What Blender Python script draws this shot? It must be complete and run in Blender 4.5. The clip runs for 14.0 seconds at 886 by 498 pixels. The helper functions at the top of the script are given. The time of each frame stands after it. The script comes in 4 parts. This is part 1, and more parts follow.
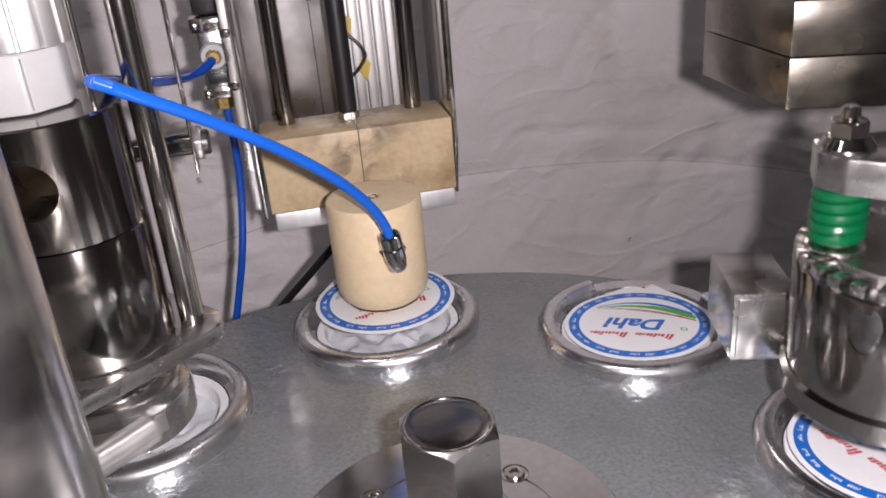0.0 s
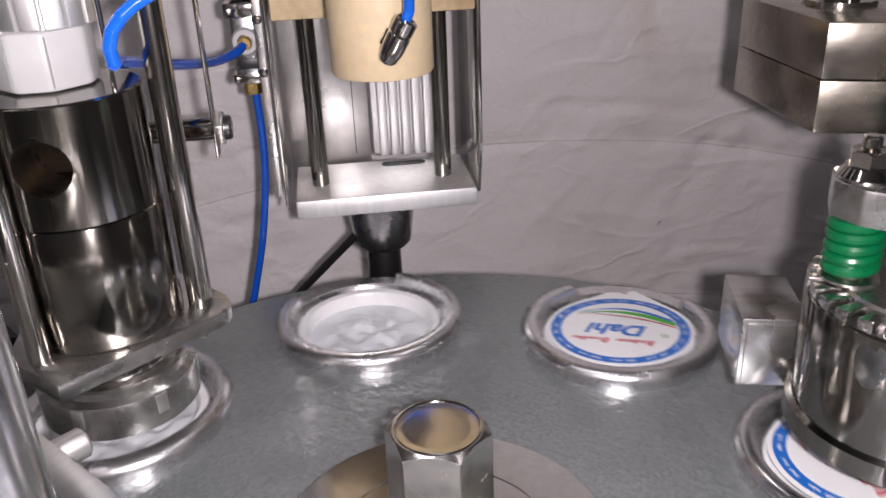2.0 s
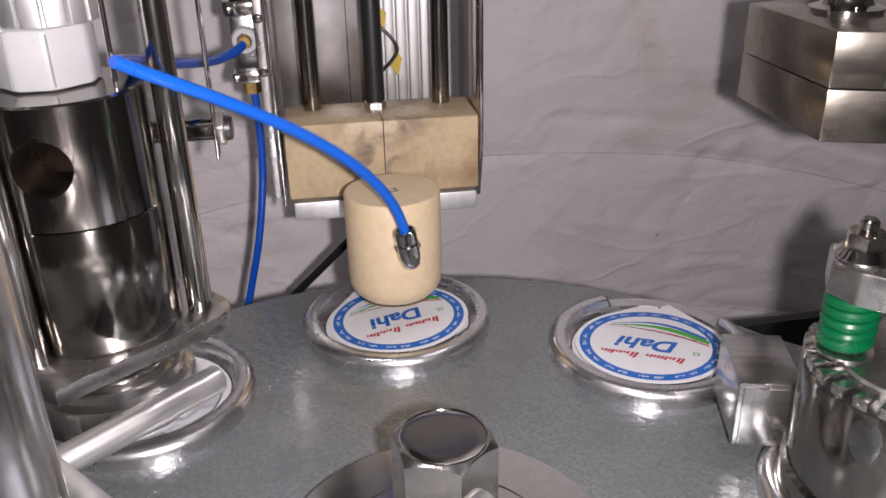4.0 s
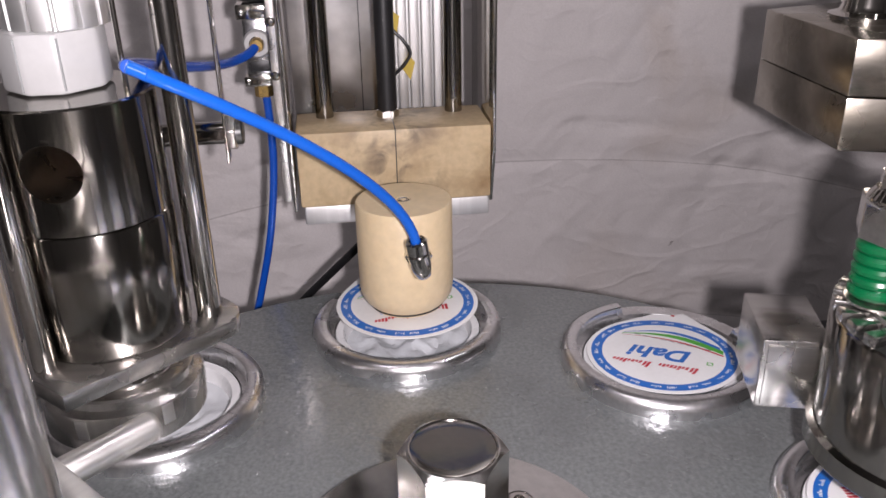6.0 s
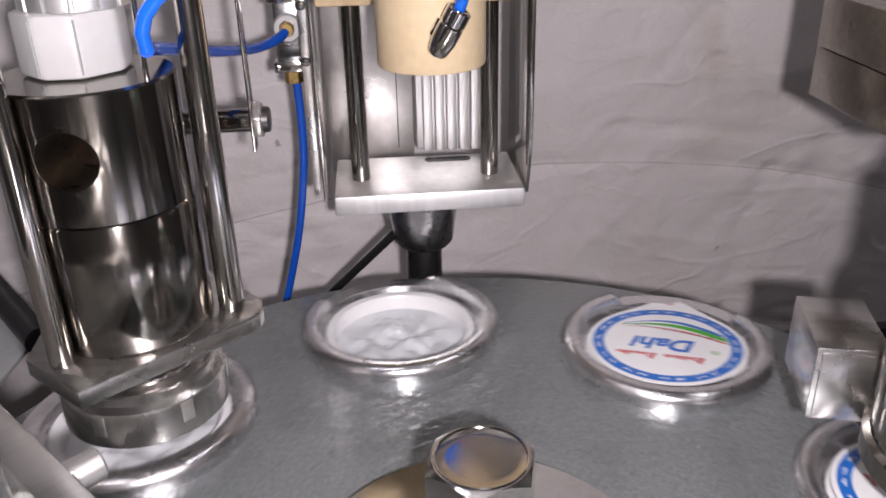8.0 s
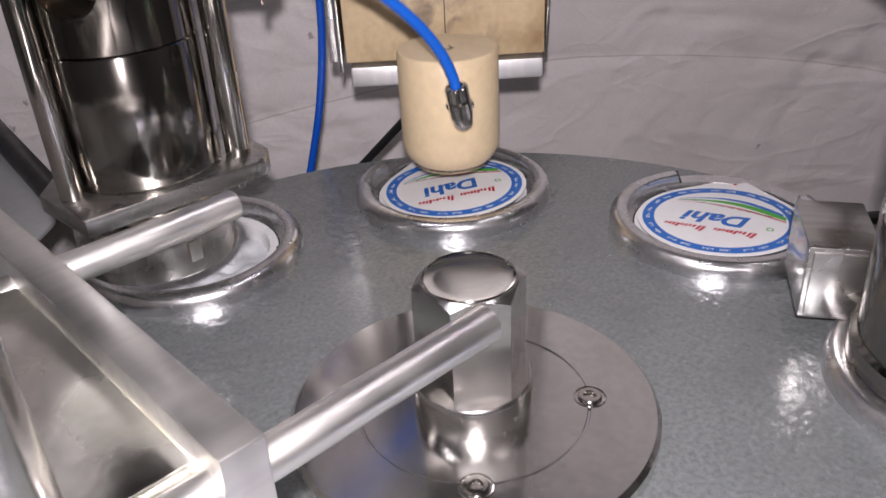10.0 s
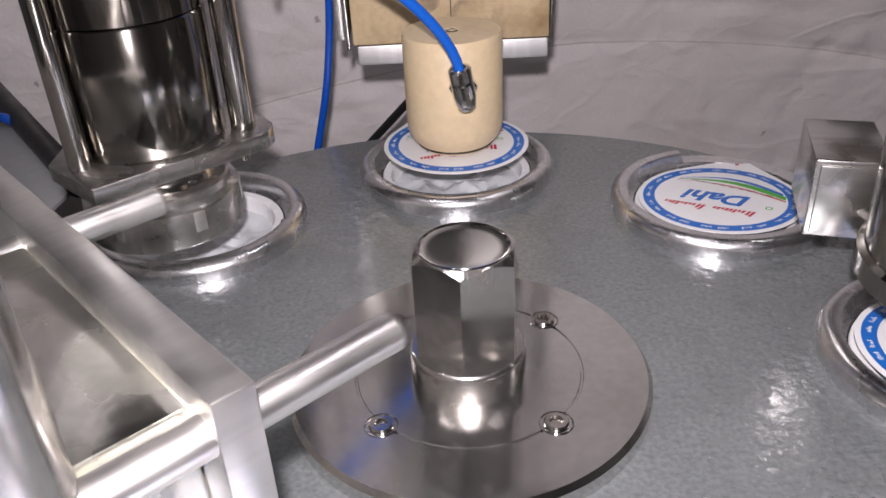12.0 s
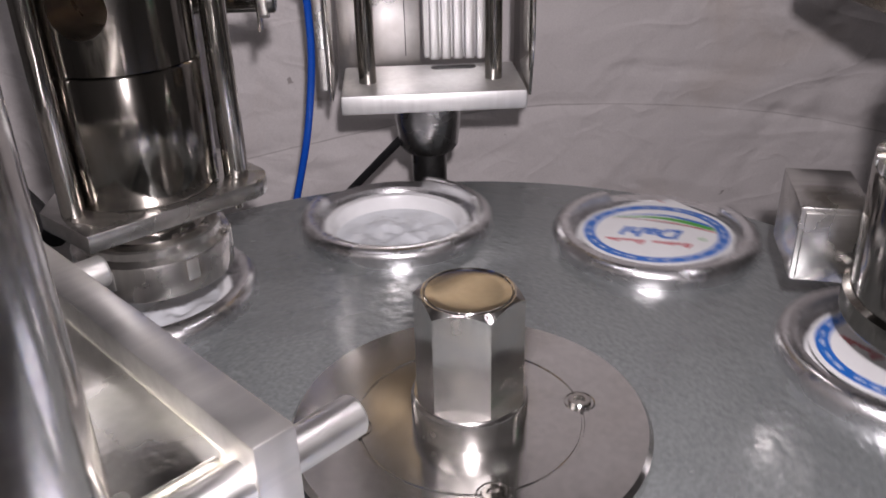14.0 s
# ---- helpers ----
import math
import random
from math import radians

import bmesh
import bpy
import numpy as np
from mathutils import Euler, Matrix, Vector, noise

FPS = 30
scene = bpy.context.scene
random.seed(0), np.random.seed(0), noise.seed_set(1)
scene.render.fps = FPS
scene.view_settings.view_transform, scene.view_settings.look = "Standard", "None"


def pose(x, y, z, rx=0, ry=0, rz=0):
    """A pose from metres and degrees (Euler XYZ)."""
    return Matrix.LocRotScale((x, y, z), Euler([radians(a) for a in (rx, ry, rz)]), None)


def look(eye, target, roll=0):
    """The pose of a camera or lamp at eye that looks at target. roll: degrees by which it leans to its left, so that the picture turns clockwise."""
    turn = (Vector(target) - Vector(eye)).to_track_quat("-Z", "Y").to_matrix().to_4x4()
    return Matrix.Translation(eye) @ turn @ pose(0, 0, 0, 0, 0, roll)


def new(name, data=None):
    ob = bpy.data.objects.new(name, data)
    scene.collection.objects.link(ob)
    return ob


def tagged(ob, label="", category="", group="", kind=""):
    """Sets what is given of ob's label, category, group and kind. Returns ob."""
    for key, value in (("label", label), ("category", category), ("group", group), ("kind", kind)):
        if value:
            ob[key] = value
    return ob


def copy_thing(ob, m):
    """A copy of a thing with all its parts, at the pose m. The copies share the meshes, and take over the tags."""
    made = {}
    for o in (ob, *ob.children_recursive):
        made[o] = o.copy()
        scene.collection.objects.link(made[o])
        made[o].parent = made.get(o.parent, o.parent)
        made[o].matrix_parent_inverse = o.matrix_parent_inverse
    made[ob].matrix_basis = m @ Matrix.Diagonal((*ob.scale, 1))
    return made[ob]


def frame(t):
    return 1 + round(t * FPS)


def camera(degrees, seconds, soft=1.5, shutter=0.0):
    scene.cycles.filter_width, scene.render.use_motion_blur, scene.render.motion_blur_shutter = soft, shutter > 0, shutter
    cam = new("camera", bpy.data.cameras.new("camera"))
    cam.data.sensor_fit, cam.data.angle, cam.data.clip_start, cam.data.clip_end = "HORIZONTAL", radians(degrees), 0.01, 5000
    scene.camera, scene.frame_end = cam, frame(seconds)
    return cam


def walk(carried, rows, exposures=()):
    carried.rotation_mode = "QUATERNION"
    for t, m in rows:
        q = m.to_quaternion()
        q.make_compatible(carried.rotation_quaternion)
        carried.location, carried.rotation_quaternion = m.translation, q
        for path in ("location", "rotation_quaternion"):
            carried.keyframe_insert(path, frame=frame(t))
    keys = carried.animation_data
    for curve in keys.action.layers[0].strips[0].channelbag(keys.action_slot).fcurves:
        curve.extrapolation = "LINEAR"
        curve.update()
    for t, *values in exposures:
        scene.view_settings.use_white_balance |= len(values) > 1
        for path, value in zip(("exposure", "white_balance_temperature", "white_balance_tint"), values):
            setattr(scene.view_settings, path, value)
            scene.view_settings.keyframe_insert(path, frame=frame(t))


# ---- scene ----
cam = camera(56.0, 14.0, soft=1.55, shutter=0.5)
walk(cam, [
    (0, pose(-0.0387, -0.2439, 0.2422, 65.59, 0, -9.95) @ pose(0, 0, 0, 0, 0, -5.09)),
    (0.5, pose(-0.0321, -0.2397, 0.2383, 66.49, 0, -7.71) @ pose(0, 0, 0, 0, 0, -3.24)),
    (1, pose(-0.0297, -0.2420, 0.2395, 66.18, 0, -7.61) @ pose(0, 0, 0, 0, 0, -2.29)),
    (1.5, pose(-0.0274, -0.2439, 0.2408, 65.77, 0, -7.29) @ pose(0, 0, 0, 0, 0, -2.30)),
    (2, pose(-0.0258, -0.2436, 0.2449, 65.19, 0, -7.09) @ pose(0, 0, 0, 0, 0, -2.30)),
    (2.5, pose(-0.0274, -0.2423, 0.2462, 65.00, 0, -7.39) @ pose(0, 0, 0, 0, 0, -2.01)),
    (3, pose(-0.0323, -0.2405, 0.2450, 65.14, 0, -8.19) @ pose(0, 0, 0, 0, 0, -1.36)),
    (5.5, pose(-0.0325, -0.2353, 0.2479, 64.96, 0, -7.68) @ pose(0, 0, 0, 0, 0, -0.86)),
    (6, pose(-0.0319, -0.2334, 0.2468, 65.18, 0, -7.24) @ pose(0, 0, 0, 0, 0, -1.06)),
    (6.5, pose(-0.0331, -0.2279, 0.2447, 65.32, 0, -6.92) @ pose(0, 0, 0, 0, 0, -1.05)),
    (7, pose(-0.0339, -0.2231, 0.2462, 65.12, 0, -6.52) @ pose(0, 0, 0, 0, 0, -0.95)),
    (7.5, pose(-0.0338, -0.2181, 0.2455, 65.13, 0, -5.96) @ pose(0, 0, 0, 0, 0, -0.97)),
    (8, pose(-0.0279, -0.2166, 0.2419, 64.45, 0, -4.46) @ pose(0, 0, 0, 0, 0, -1.40)),
    (8.5, pose(-0.0193, -0.2218, 0.2359, 62.93, 0, -2.79) @ pose(0, 0, 0, 0, 0, -1.52)),
    (9, pose(-0.0156, -0.2273, 0.2208, 61.75, 0, -1.83) @ pose(0, 0, 0, 0, 0, -2.13)),
    (11.5, pose(-0.0025, -0.2444, 0.2045, 59.26, 0, 1.14) @ pose(0, 0, 0, 0, 0, -3.42)),
    (12, pose(-0.0036, -0.2449, 0.2052, 59.40, 0, 0.85) @ pose(0, 0, 0, 0, 0, -3.05)),
    (12.5, pose(-0.0048, -0.2455, 0.2058, 59.54, 0, 0.57) @ pose(0, 0, 0, 0, 0, -2.70)),
    (13, pose(-0.0046, -0.2462, 0.2043, 59.97, 0, 0.57) @ pose(0, 0, 0, 0, 0, -3.09)),
    (13.5, pose(-0.0102, -0.2491, 0.2037, 61.22, 0, -0.73) @ pose(0, 0, 0, 0, 0, -2.77)),
    (14, pose(-0.0210, -0.2477, 0.2057, 62.77, 0, -2.91) @ pose(0, 0, 0, 0, 0, -1.49)),
], [(0, -0.04), (3, -0.07), (6.5, 0.0), (8, 0.05), (8.5, -0.02), (9, 0.02), (11.5, -0.22), (12.5, 0.02), (13.5, 0.02), (14, -0.28)])

# ---------------------------------------------------------------- light
world = bpy.data.worlds.new("room_air")
world.use_nodes = True
world.node_tree.nodes["Background"].inputs[0].default_value = (0.75, 0.8, 0.9, 1)
world.node_tree.nodes["Background"].inputs[1].default_value = 0.012
scene.world = world


def area_lamp(name, m, sx, sy, watts, colour):
    data = bpy.data.lights.new(name, "AREA")
    data.shape, data.size, data.size_y, data.energy, data.color = "RECTANGLE", sx, sy, watts, colour
    ob = new(name, data)
    ob.matrix_world = m
    return ob


# the torch of the filming phone, and two unseen fill lights added under the ceiling
torch = bpy.data.lights.new("phone_torch", "POINT")
torch.energy, torch.color, torch.shadow_soft_size = 10.0, (1.0, 0.91, 0.965), 0.006
new("phone_torch", torch).location = (-0.008, -0.252, 0.244)
area_lamp("added_fill_light", look((-0.75, -0.5, 1.93), (-0.75, -0.5, 0)), 1.2, 0.05, 7, (1.0, 0.93, 1.0))
area_lamp("added_fill_light", look((0.9, 0.0, 1.93), (0.9, 0.0, 0)), 0.05, 1.2, 5, (1.0, 0.93, 1.0))


# ---------------------------------------------------------------- materials
def mat(name, base, rough=0.5, metal=0.0, grain=0.15, grain_scale=300.0, stain=0.1, stain_scale=25.0, bump=0.1, bump_scale=None,
        rough_var=0.08, tint=(0.5, 0.45, 0.4), stretch=(1, 1, 1), coat=0.0, sub=0.0, emit=0.0, alpha_trans=0.0):
    m = bpy.data.materials.new(name)
    m.use_nodes = True
    nt = m.node_tree
    n, l = nt.nodes, nt.links
    p = n["Principled BSDF"]
    tc = n.new("ShaderNodeTexCoord")
    mp = n.new("ShaderNodeMapping")
    mp.inputs["Scale"].default_value = stretch
    l.new(tc.outputs["Object"], mp.inputs["Vector"])
    fine = n.new("ShaderNodeTexNoise")
    fine.inputs["Scale"].default_value, fine.inputs["Detail"].default_value = grain_scale, 3
    big = n.new("ShaderNodeTexNoise")
    big.inputs["Scale"].default_value, big.inputs["Detail"].default_value = stain_scale, 5
    l.new(mp.outputs[0], fine.inputs["Vector"])
    l.new(tc.outputs["Object"], big.inputs["Vector"])
    r1 = n.new("ShaderNodeMapRange")
    r1.inputs["From Min"].default_value, r1.inputs["From Max"].default_value = 0.3, 0.7
    r1.inputs["To Min"].default_value, r1.inputs["To Max"].default_value = 1 - grain, 1 + grain
    l.new(fine.outputs["Fac"], r1.inputs["Value"])
    r2 = n.new("ShaderNodeMapRange")
    r2.inputs["From Min"].default_value, r2.inputs["From Max"].default_value = 0.45, 0.75
    r2.inputs["To Min"].default_value, r2.inputs["To Max"].default_value = 0, stain
    l.new(big.outputs["Fac"], r2.inputs["Value"])
    mix = n.new("ShaderNodeMix")
    mix.data_type = "RGBA"
    mix.inputs["A"].default_value = (*base, 1)
    mix.inputs["B"].default_value = (*[b * t for b, t in zip(base, tint)], 1)
    l.new(r2.outputs[0], mix.inputs["Factor"])
    mul = n.new("ShaderNodeVectorMath")
    mul.operation = "SCALE"
    l.new(mix.outputs["Result"], mul.inputs[0])
    l.new(r1.outputs[0], mul.inputs["Scale"])
    l.new(mul.outputs[0], p.inputs["Base Color"])
    rr = n.new("ShaderNodeMapRange")
    rr.inputs["From Min"].default_value, rr.inputs["From Max"].default_value = 0.3, 0.7
    rr.inputs["To Min"].default_value, rr.inputs["To Max"].default_value = max(0.01, rough - rough_var), rough + rough_var
    l.new(big.outputs["Fac"], rr.inputs["Value"])
    l.new(rr.outputs[0], p.inputs["Roughness"])
    p.inputs["Metallic"].default_value = metal
    p.inputs["Coat Weight"].default_value = coat
    if sub:
        p.inputs["Subsurface Weight"].default_value = sub
        p.inputs["Subsurface Radius"].default_value = (0.004, 0.003, 0.002)
        p.inputs["Subsurface Scale"].default_value = 1.0
    if bump:
        b = n.new("ShaderNodeBump")
        b.inputs["Strength"].default_value, b.inputs["Distance"].default_value = bump, 0.001
        if bump_scale:
            bn = n.new("ShaderNodeTexNoise")
            bn.inputs["Scale"].default_value, bn.inputs["Detail"].default_value = bump_scale, 4
            l.new(mp.outputs[0], bn.inputs["Vector"])
            l.new(bn.outputs["Fac"], b.inputs["Height"])
        else:
            l.new(fine.outputs["Fac"], b.inputs["Height"])
        l.new(b.outputs[0], p.inputs["Normal"])
    return m


CHROME = mat("polished_steel", (0.60, 0.575, 0.54), 0.12, 1, 0.06, 500, 0.25, 22, 0.02, 60, 0.05, (0.7, 0.65, 0.58))
CHROME_TURNED = mat("turned_steel", (0.72, 0.70, 0.67), 0.26, 1, 0.10, 260, 0.3, 30, 0.05, None, 0.06, (0.7, 0.65, 0.6), (1, 1, 0.04))
BRUSHED = mat("brushed_steel", (0.58, 0.57, 0.55), 0.26, 1, 0.12, 320, 0.35, 35, 0.06, None, 0.08, (0.7, 0.66, 0.6), (0.06, 1, 1))
SATIN = mat("satin_steel", (0.84, 0.83, 0.80), 0.36, 1, 0.05, 320, 0.35, 40, 0.06, None, 0.08, (0.75, 0.7, 0.64), (0.06, 1, 1))
BARREL = mat("barrel_steel", (0.33, 0.315, 0.29), 0.12, 1, 0.10, 130, 0.3, 30, 0.03, None, 0.03, (0.7, 0.64, 0.55), (1, 1, 0.03))
BARREL.node_tree.nodes["Principled BSDF"].inputs["Anisotropic"].default_value = 0.7
BARREL.node_tree.nodes["Principled BSDF"].inputs["Anisotropic Rotation"].default_value = 0.25
HAZY = mat("hazy_polished_plate", (0.90, 0.885, 0.83), 0.26, 1, 0.10, 90, 1.0, 42, 0.5, 45, 0.14, (0.64, 0.66, 0.58))
DARKBRUSH = mat("dark_brushed_steel", (0.40, 0.37, 0.32), 0.24, 1, 0.12, 320, 0.5, 30, 0.06, None, 0.08, (0.6, 0.54, 0.42), (0.06, 1, 1))
# darkened steel that stands for the shade inside the barrel's cross bore
DARKBORE = mat("shaded_bore_steel", (0.30, 0.265, 0.22), 0.30, 1, 0.12, 200, 0.4, 50, 0.10, 120, 0.08)
HUBMET = mat("hub_steel", (0.70, 0.685, 0.66), 0.20, 1, 0.10, 320, 0.5, 60, 0.06, 90, 0.08, (0.65, 0.58, 0.5))
ALU = mat("milled_aluminium", (0.84, 0.82, 0.80), 0.33, 1, 0.12, 260, 0.7, 45, 0.14, 70, 0.14, (0.62, 0.55, 0.48), (0.1, 1, 1))
HAZED = mat("hazed_polished_sheet", (0.60, 0.585, 0.57), 0.34, 1, 0.08, 120, 0.5, 28, 0.08, 50, 0.10, (0.72, 0.68, 0.64))
ANODISED = mat("clear_anodised_aluminium", (0.93, 0.93, 0.92), 0.50, 1, 0.05, 260, 0.2, 45, 0.05, 70, 0.05, (0.8, 0.78, 0.75), (1, 1, 0.1))
RINGMET = mat("ring_aluminium", (0.80, 0.80, 0.81), 0.27, 1, 0.08, 420, 0.35, 60, 0.08, 180, 0.07, (0.55, 0.5, 0.45))
DARKSTEEL = mat("dark_steel", (0.20, 0.20, 0.20), 0.28, 1, 0.12, 300, 0.3, 40, 0.05, None, 0.08)
TABLE = mat("hard_anodised_plate", (0.20, 0.215, 0.215), 0.24, 0.35, 0.19, 480, 0.5, 26, 0.85, 170, 0.10, (0.72, 0.72, 0.72), coat=0.45)
TABLE.node_tree.nodes["Principled BSDF"].inputs["Coat Roughness"].default_value = 0.07


def pitted_coat(m, strength):
    """The clear surface follows the plate's fine pits, so that glints break up."""
    n, l = m.node_tree.nodes, m.node_tree.links
    b = n.new("ShaderNodeBump")
    b.inputs["Strength"].default_value, b.inputs["Distance"].default_value = strength, 0.001
    l.new(n["Bump"].inputs["Height"].links[0].from_socket, b.inputs["Height"])
    l.new(b.outputs[0], n["Principled BSDF"].inputs["Coat Normal"])


pitted_coat(TABLE, 0.22)
FLANGE = mat("worn_flange_steel", (0.70, 0.695, 0.68), 0.15, 1, 0.07, 300, 0.3, 30, 0.04, 60, 0.05, (0.6, 0.55, 0.48))
NYLON = mat("cream_nylon", (0.66, 0.53, 0.34), 0.42, 0, 0.05, 220, 0.22, 40, 0.08, 90, 0.06, (0.75, 0.68, 0.55), sub=0.15)
NYLON_OLD = mat("stained_nylon", (0.54, 0.42, 0.255), 0.5, 0, 0.09, 260, 0.9, 30, 0.12, 120, 0.06, (0.50, 0.42, 0.33), sub=0.1)


def grease(m):
    """Dark thumbed grease round the middle of the block."""
    nt = m.node_tree
    n, l = nt.nodes, nt.links
    p, tc = n["Principled BSDF"], n["Texture Coordinate"]
    sep = n.new("ShaderNodeSeparateXYZ")
    l.new(tc.outputs["Object"], sep.inputs[0])
    ab = n.new("ShaderNodeMath")
    ab.operation = "ABSOLUTE"
    l.new(sep.outputs["X"], ab.inputs[0])
    near = n.new("ShaderNodeMapRange")
    near.inputs["From Min"].default_value, near.inputs["From Max"].default_value = 0.036, 0.006
    l.new(ab.outputs[0], near.inputs["Value"])
    noise = n.new("ShaderNodeTexNoise")
    noise.inputs["Scale"].default_value, noise.inputs["Detail"].default_value, noise.inputs["Distortion"].default_value = 62, 5, 0.7
    l.new(tc.outputs["Object"], noise.inputs["Vector"])
    spot = n.new("ShaderNodeMapRange")
    spot.inputs["From Min"].default_value, spot.inputs["From Max"].default_value, spot.inputs["To Max"].default_value = 0.47, 0.66, 0.85
    l.new(noise.outputs["Fac"], spot.inputs["Value"])
    mul = n.new("ShaderNodeMath")
    mul.operation = "MULTIPLY"
    l.new(near.outputs[0], mul.inputs[0])
    l.new(spot.outputs[0], mul.inputs[1])
    mx = n.new("ShaderNodeMix")
    mx.data_type = "RGBA"
    l.new(mul.outputs[0], mx.inputs["Factor"])
    l.new(p.inputs["Base Color"].links[0].from_socket, mx.inputs["A"])
    mx.inputs["B"].default_value = (0.10, 0.075, 0.055, 1)
    l.new(mx.outputs["Result"], p.inputs["Base Color"])


grease(NYLON_OLD)
WHITE_PLASTIC = mat("white_plastic", (0.46, 0.46, 0.455), 0.38, 0, 0.02, 300, 0.1, 40, 0.02, None, 0.05)
CUP = mat("cup_plastic", (0.80, 0.80, 0.80), 0.3, 0, 0.02, 300, 0.08, 60, 0.02, None, 0.05)
CURD = mat("set_curd", (0.64, 0.66, 0.68), 0.10, 0, 0.03, 120, 0.25, 60, 1.0, 110, 0.06, (0.8, 0.82, 0.86), coat=0.4)
PAPER = mat("lid_foil_white", (0.80, 0.80, 0.80), 0.36, 0, 0.02, 400, 0.06, 60, 0.05, 90, 0.05)
INK_BLUE = mat("blue_ink", (0.008, 0.13, 0.50), 0.36, 0, 0.05, 400, 0.1, 60, 0, None, 0.04)
INK_RED = mat("red_ink", (0.50, 0.015, 0.035), 0.36, 0, 0.05, 400, 0.1, 60, 0, None, 0.04)
GREYINK = mat("grey_ink", (0.25, 0.25, 0.27), 0.4)
INK_GREEN = mat("green_ink", (0.07, 0.38, 0.03), 0.36, 0, 0.05, 400, 0.1, 60, 0, None, 0.04)
# same hose blue, darkened to stand for the dimmer light on the fixed hoses
HOSE_SHADED = mat("shaded_blue_hose", (0.006, 0.075, 0.45), 0.22, 0, 0.05, 300, 0.1, 60, 0.02, None, 0.05, (0.7, 0.7, 0.8), coat=0.3)
HOSE = mat("blue_hose", (0.010, 0.12, 0.60), 0.16, 0, 0.05, 300, 0.1, 60, 0.02, None, 0.05, (0.7, 0.7, 0.8), coat=0.3)
SPRING = mat("green_spring_paint", (0.0, 0.095, 0.03), 0.32, 0, 0.08, 300, 0.3, 80, 0.05, None, 0.06)
BLACK = mat("black_rubber", (0.012, 0.012, 0.013), 0.42, 0, 0.1, 300, 0.2, 60, 0.04, None, 0.06)
BRASS = mat("brass", (0.55, 0.38, 0.14), 0.28, 1, 0.08, 300, 0.3, 60, 0.03, None, 0.06)
CASTGREY = mat("grey_casting", (0.48, 0.48, 0.485), 0.26, 1, 0.1, 300, 0.2, 60, 0.15, 200, 0.06)
YELLOW = mat("yellow_tape", (0.55, 0.40, 0.05), 0.5, 0, 0.1, 200, 0.2, 50, 0.1)
WALLPAINT = mat("room_paint", (0.24, 0.235, 0.225), 0.7, 0, 0.04, 60, 0.2, 3, 0.05)
FLOORMAT = mat("concrete_floor", (0.20, 0.19, 0.18), 0.6, 0, 0.1, 60, 0.3, 4, 0.1)
GREYSHEET = mat("grey_sheet", (0.30, 0.31, 0.31), 0.5, 0, 0.04, 200, 0.15, 20, 0.03)
STICKER = mat("seam_dark", (0.03, 0.03, 0.03), 0.5)


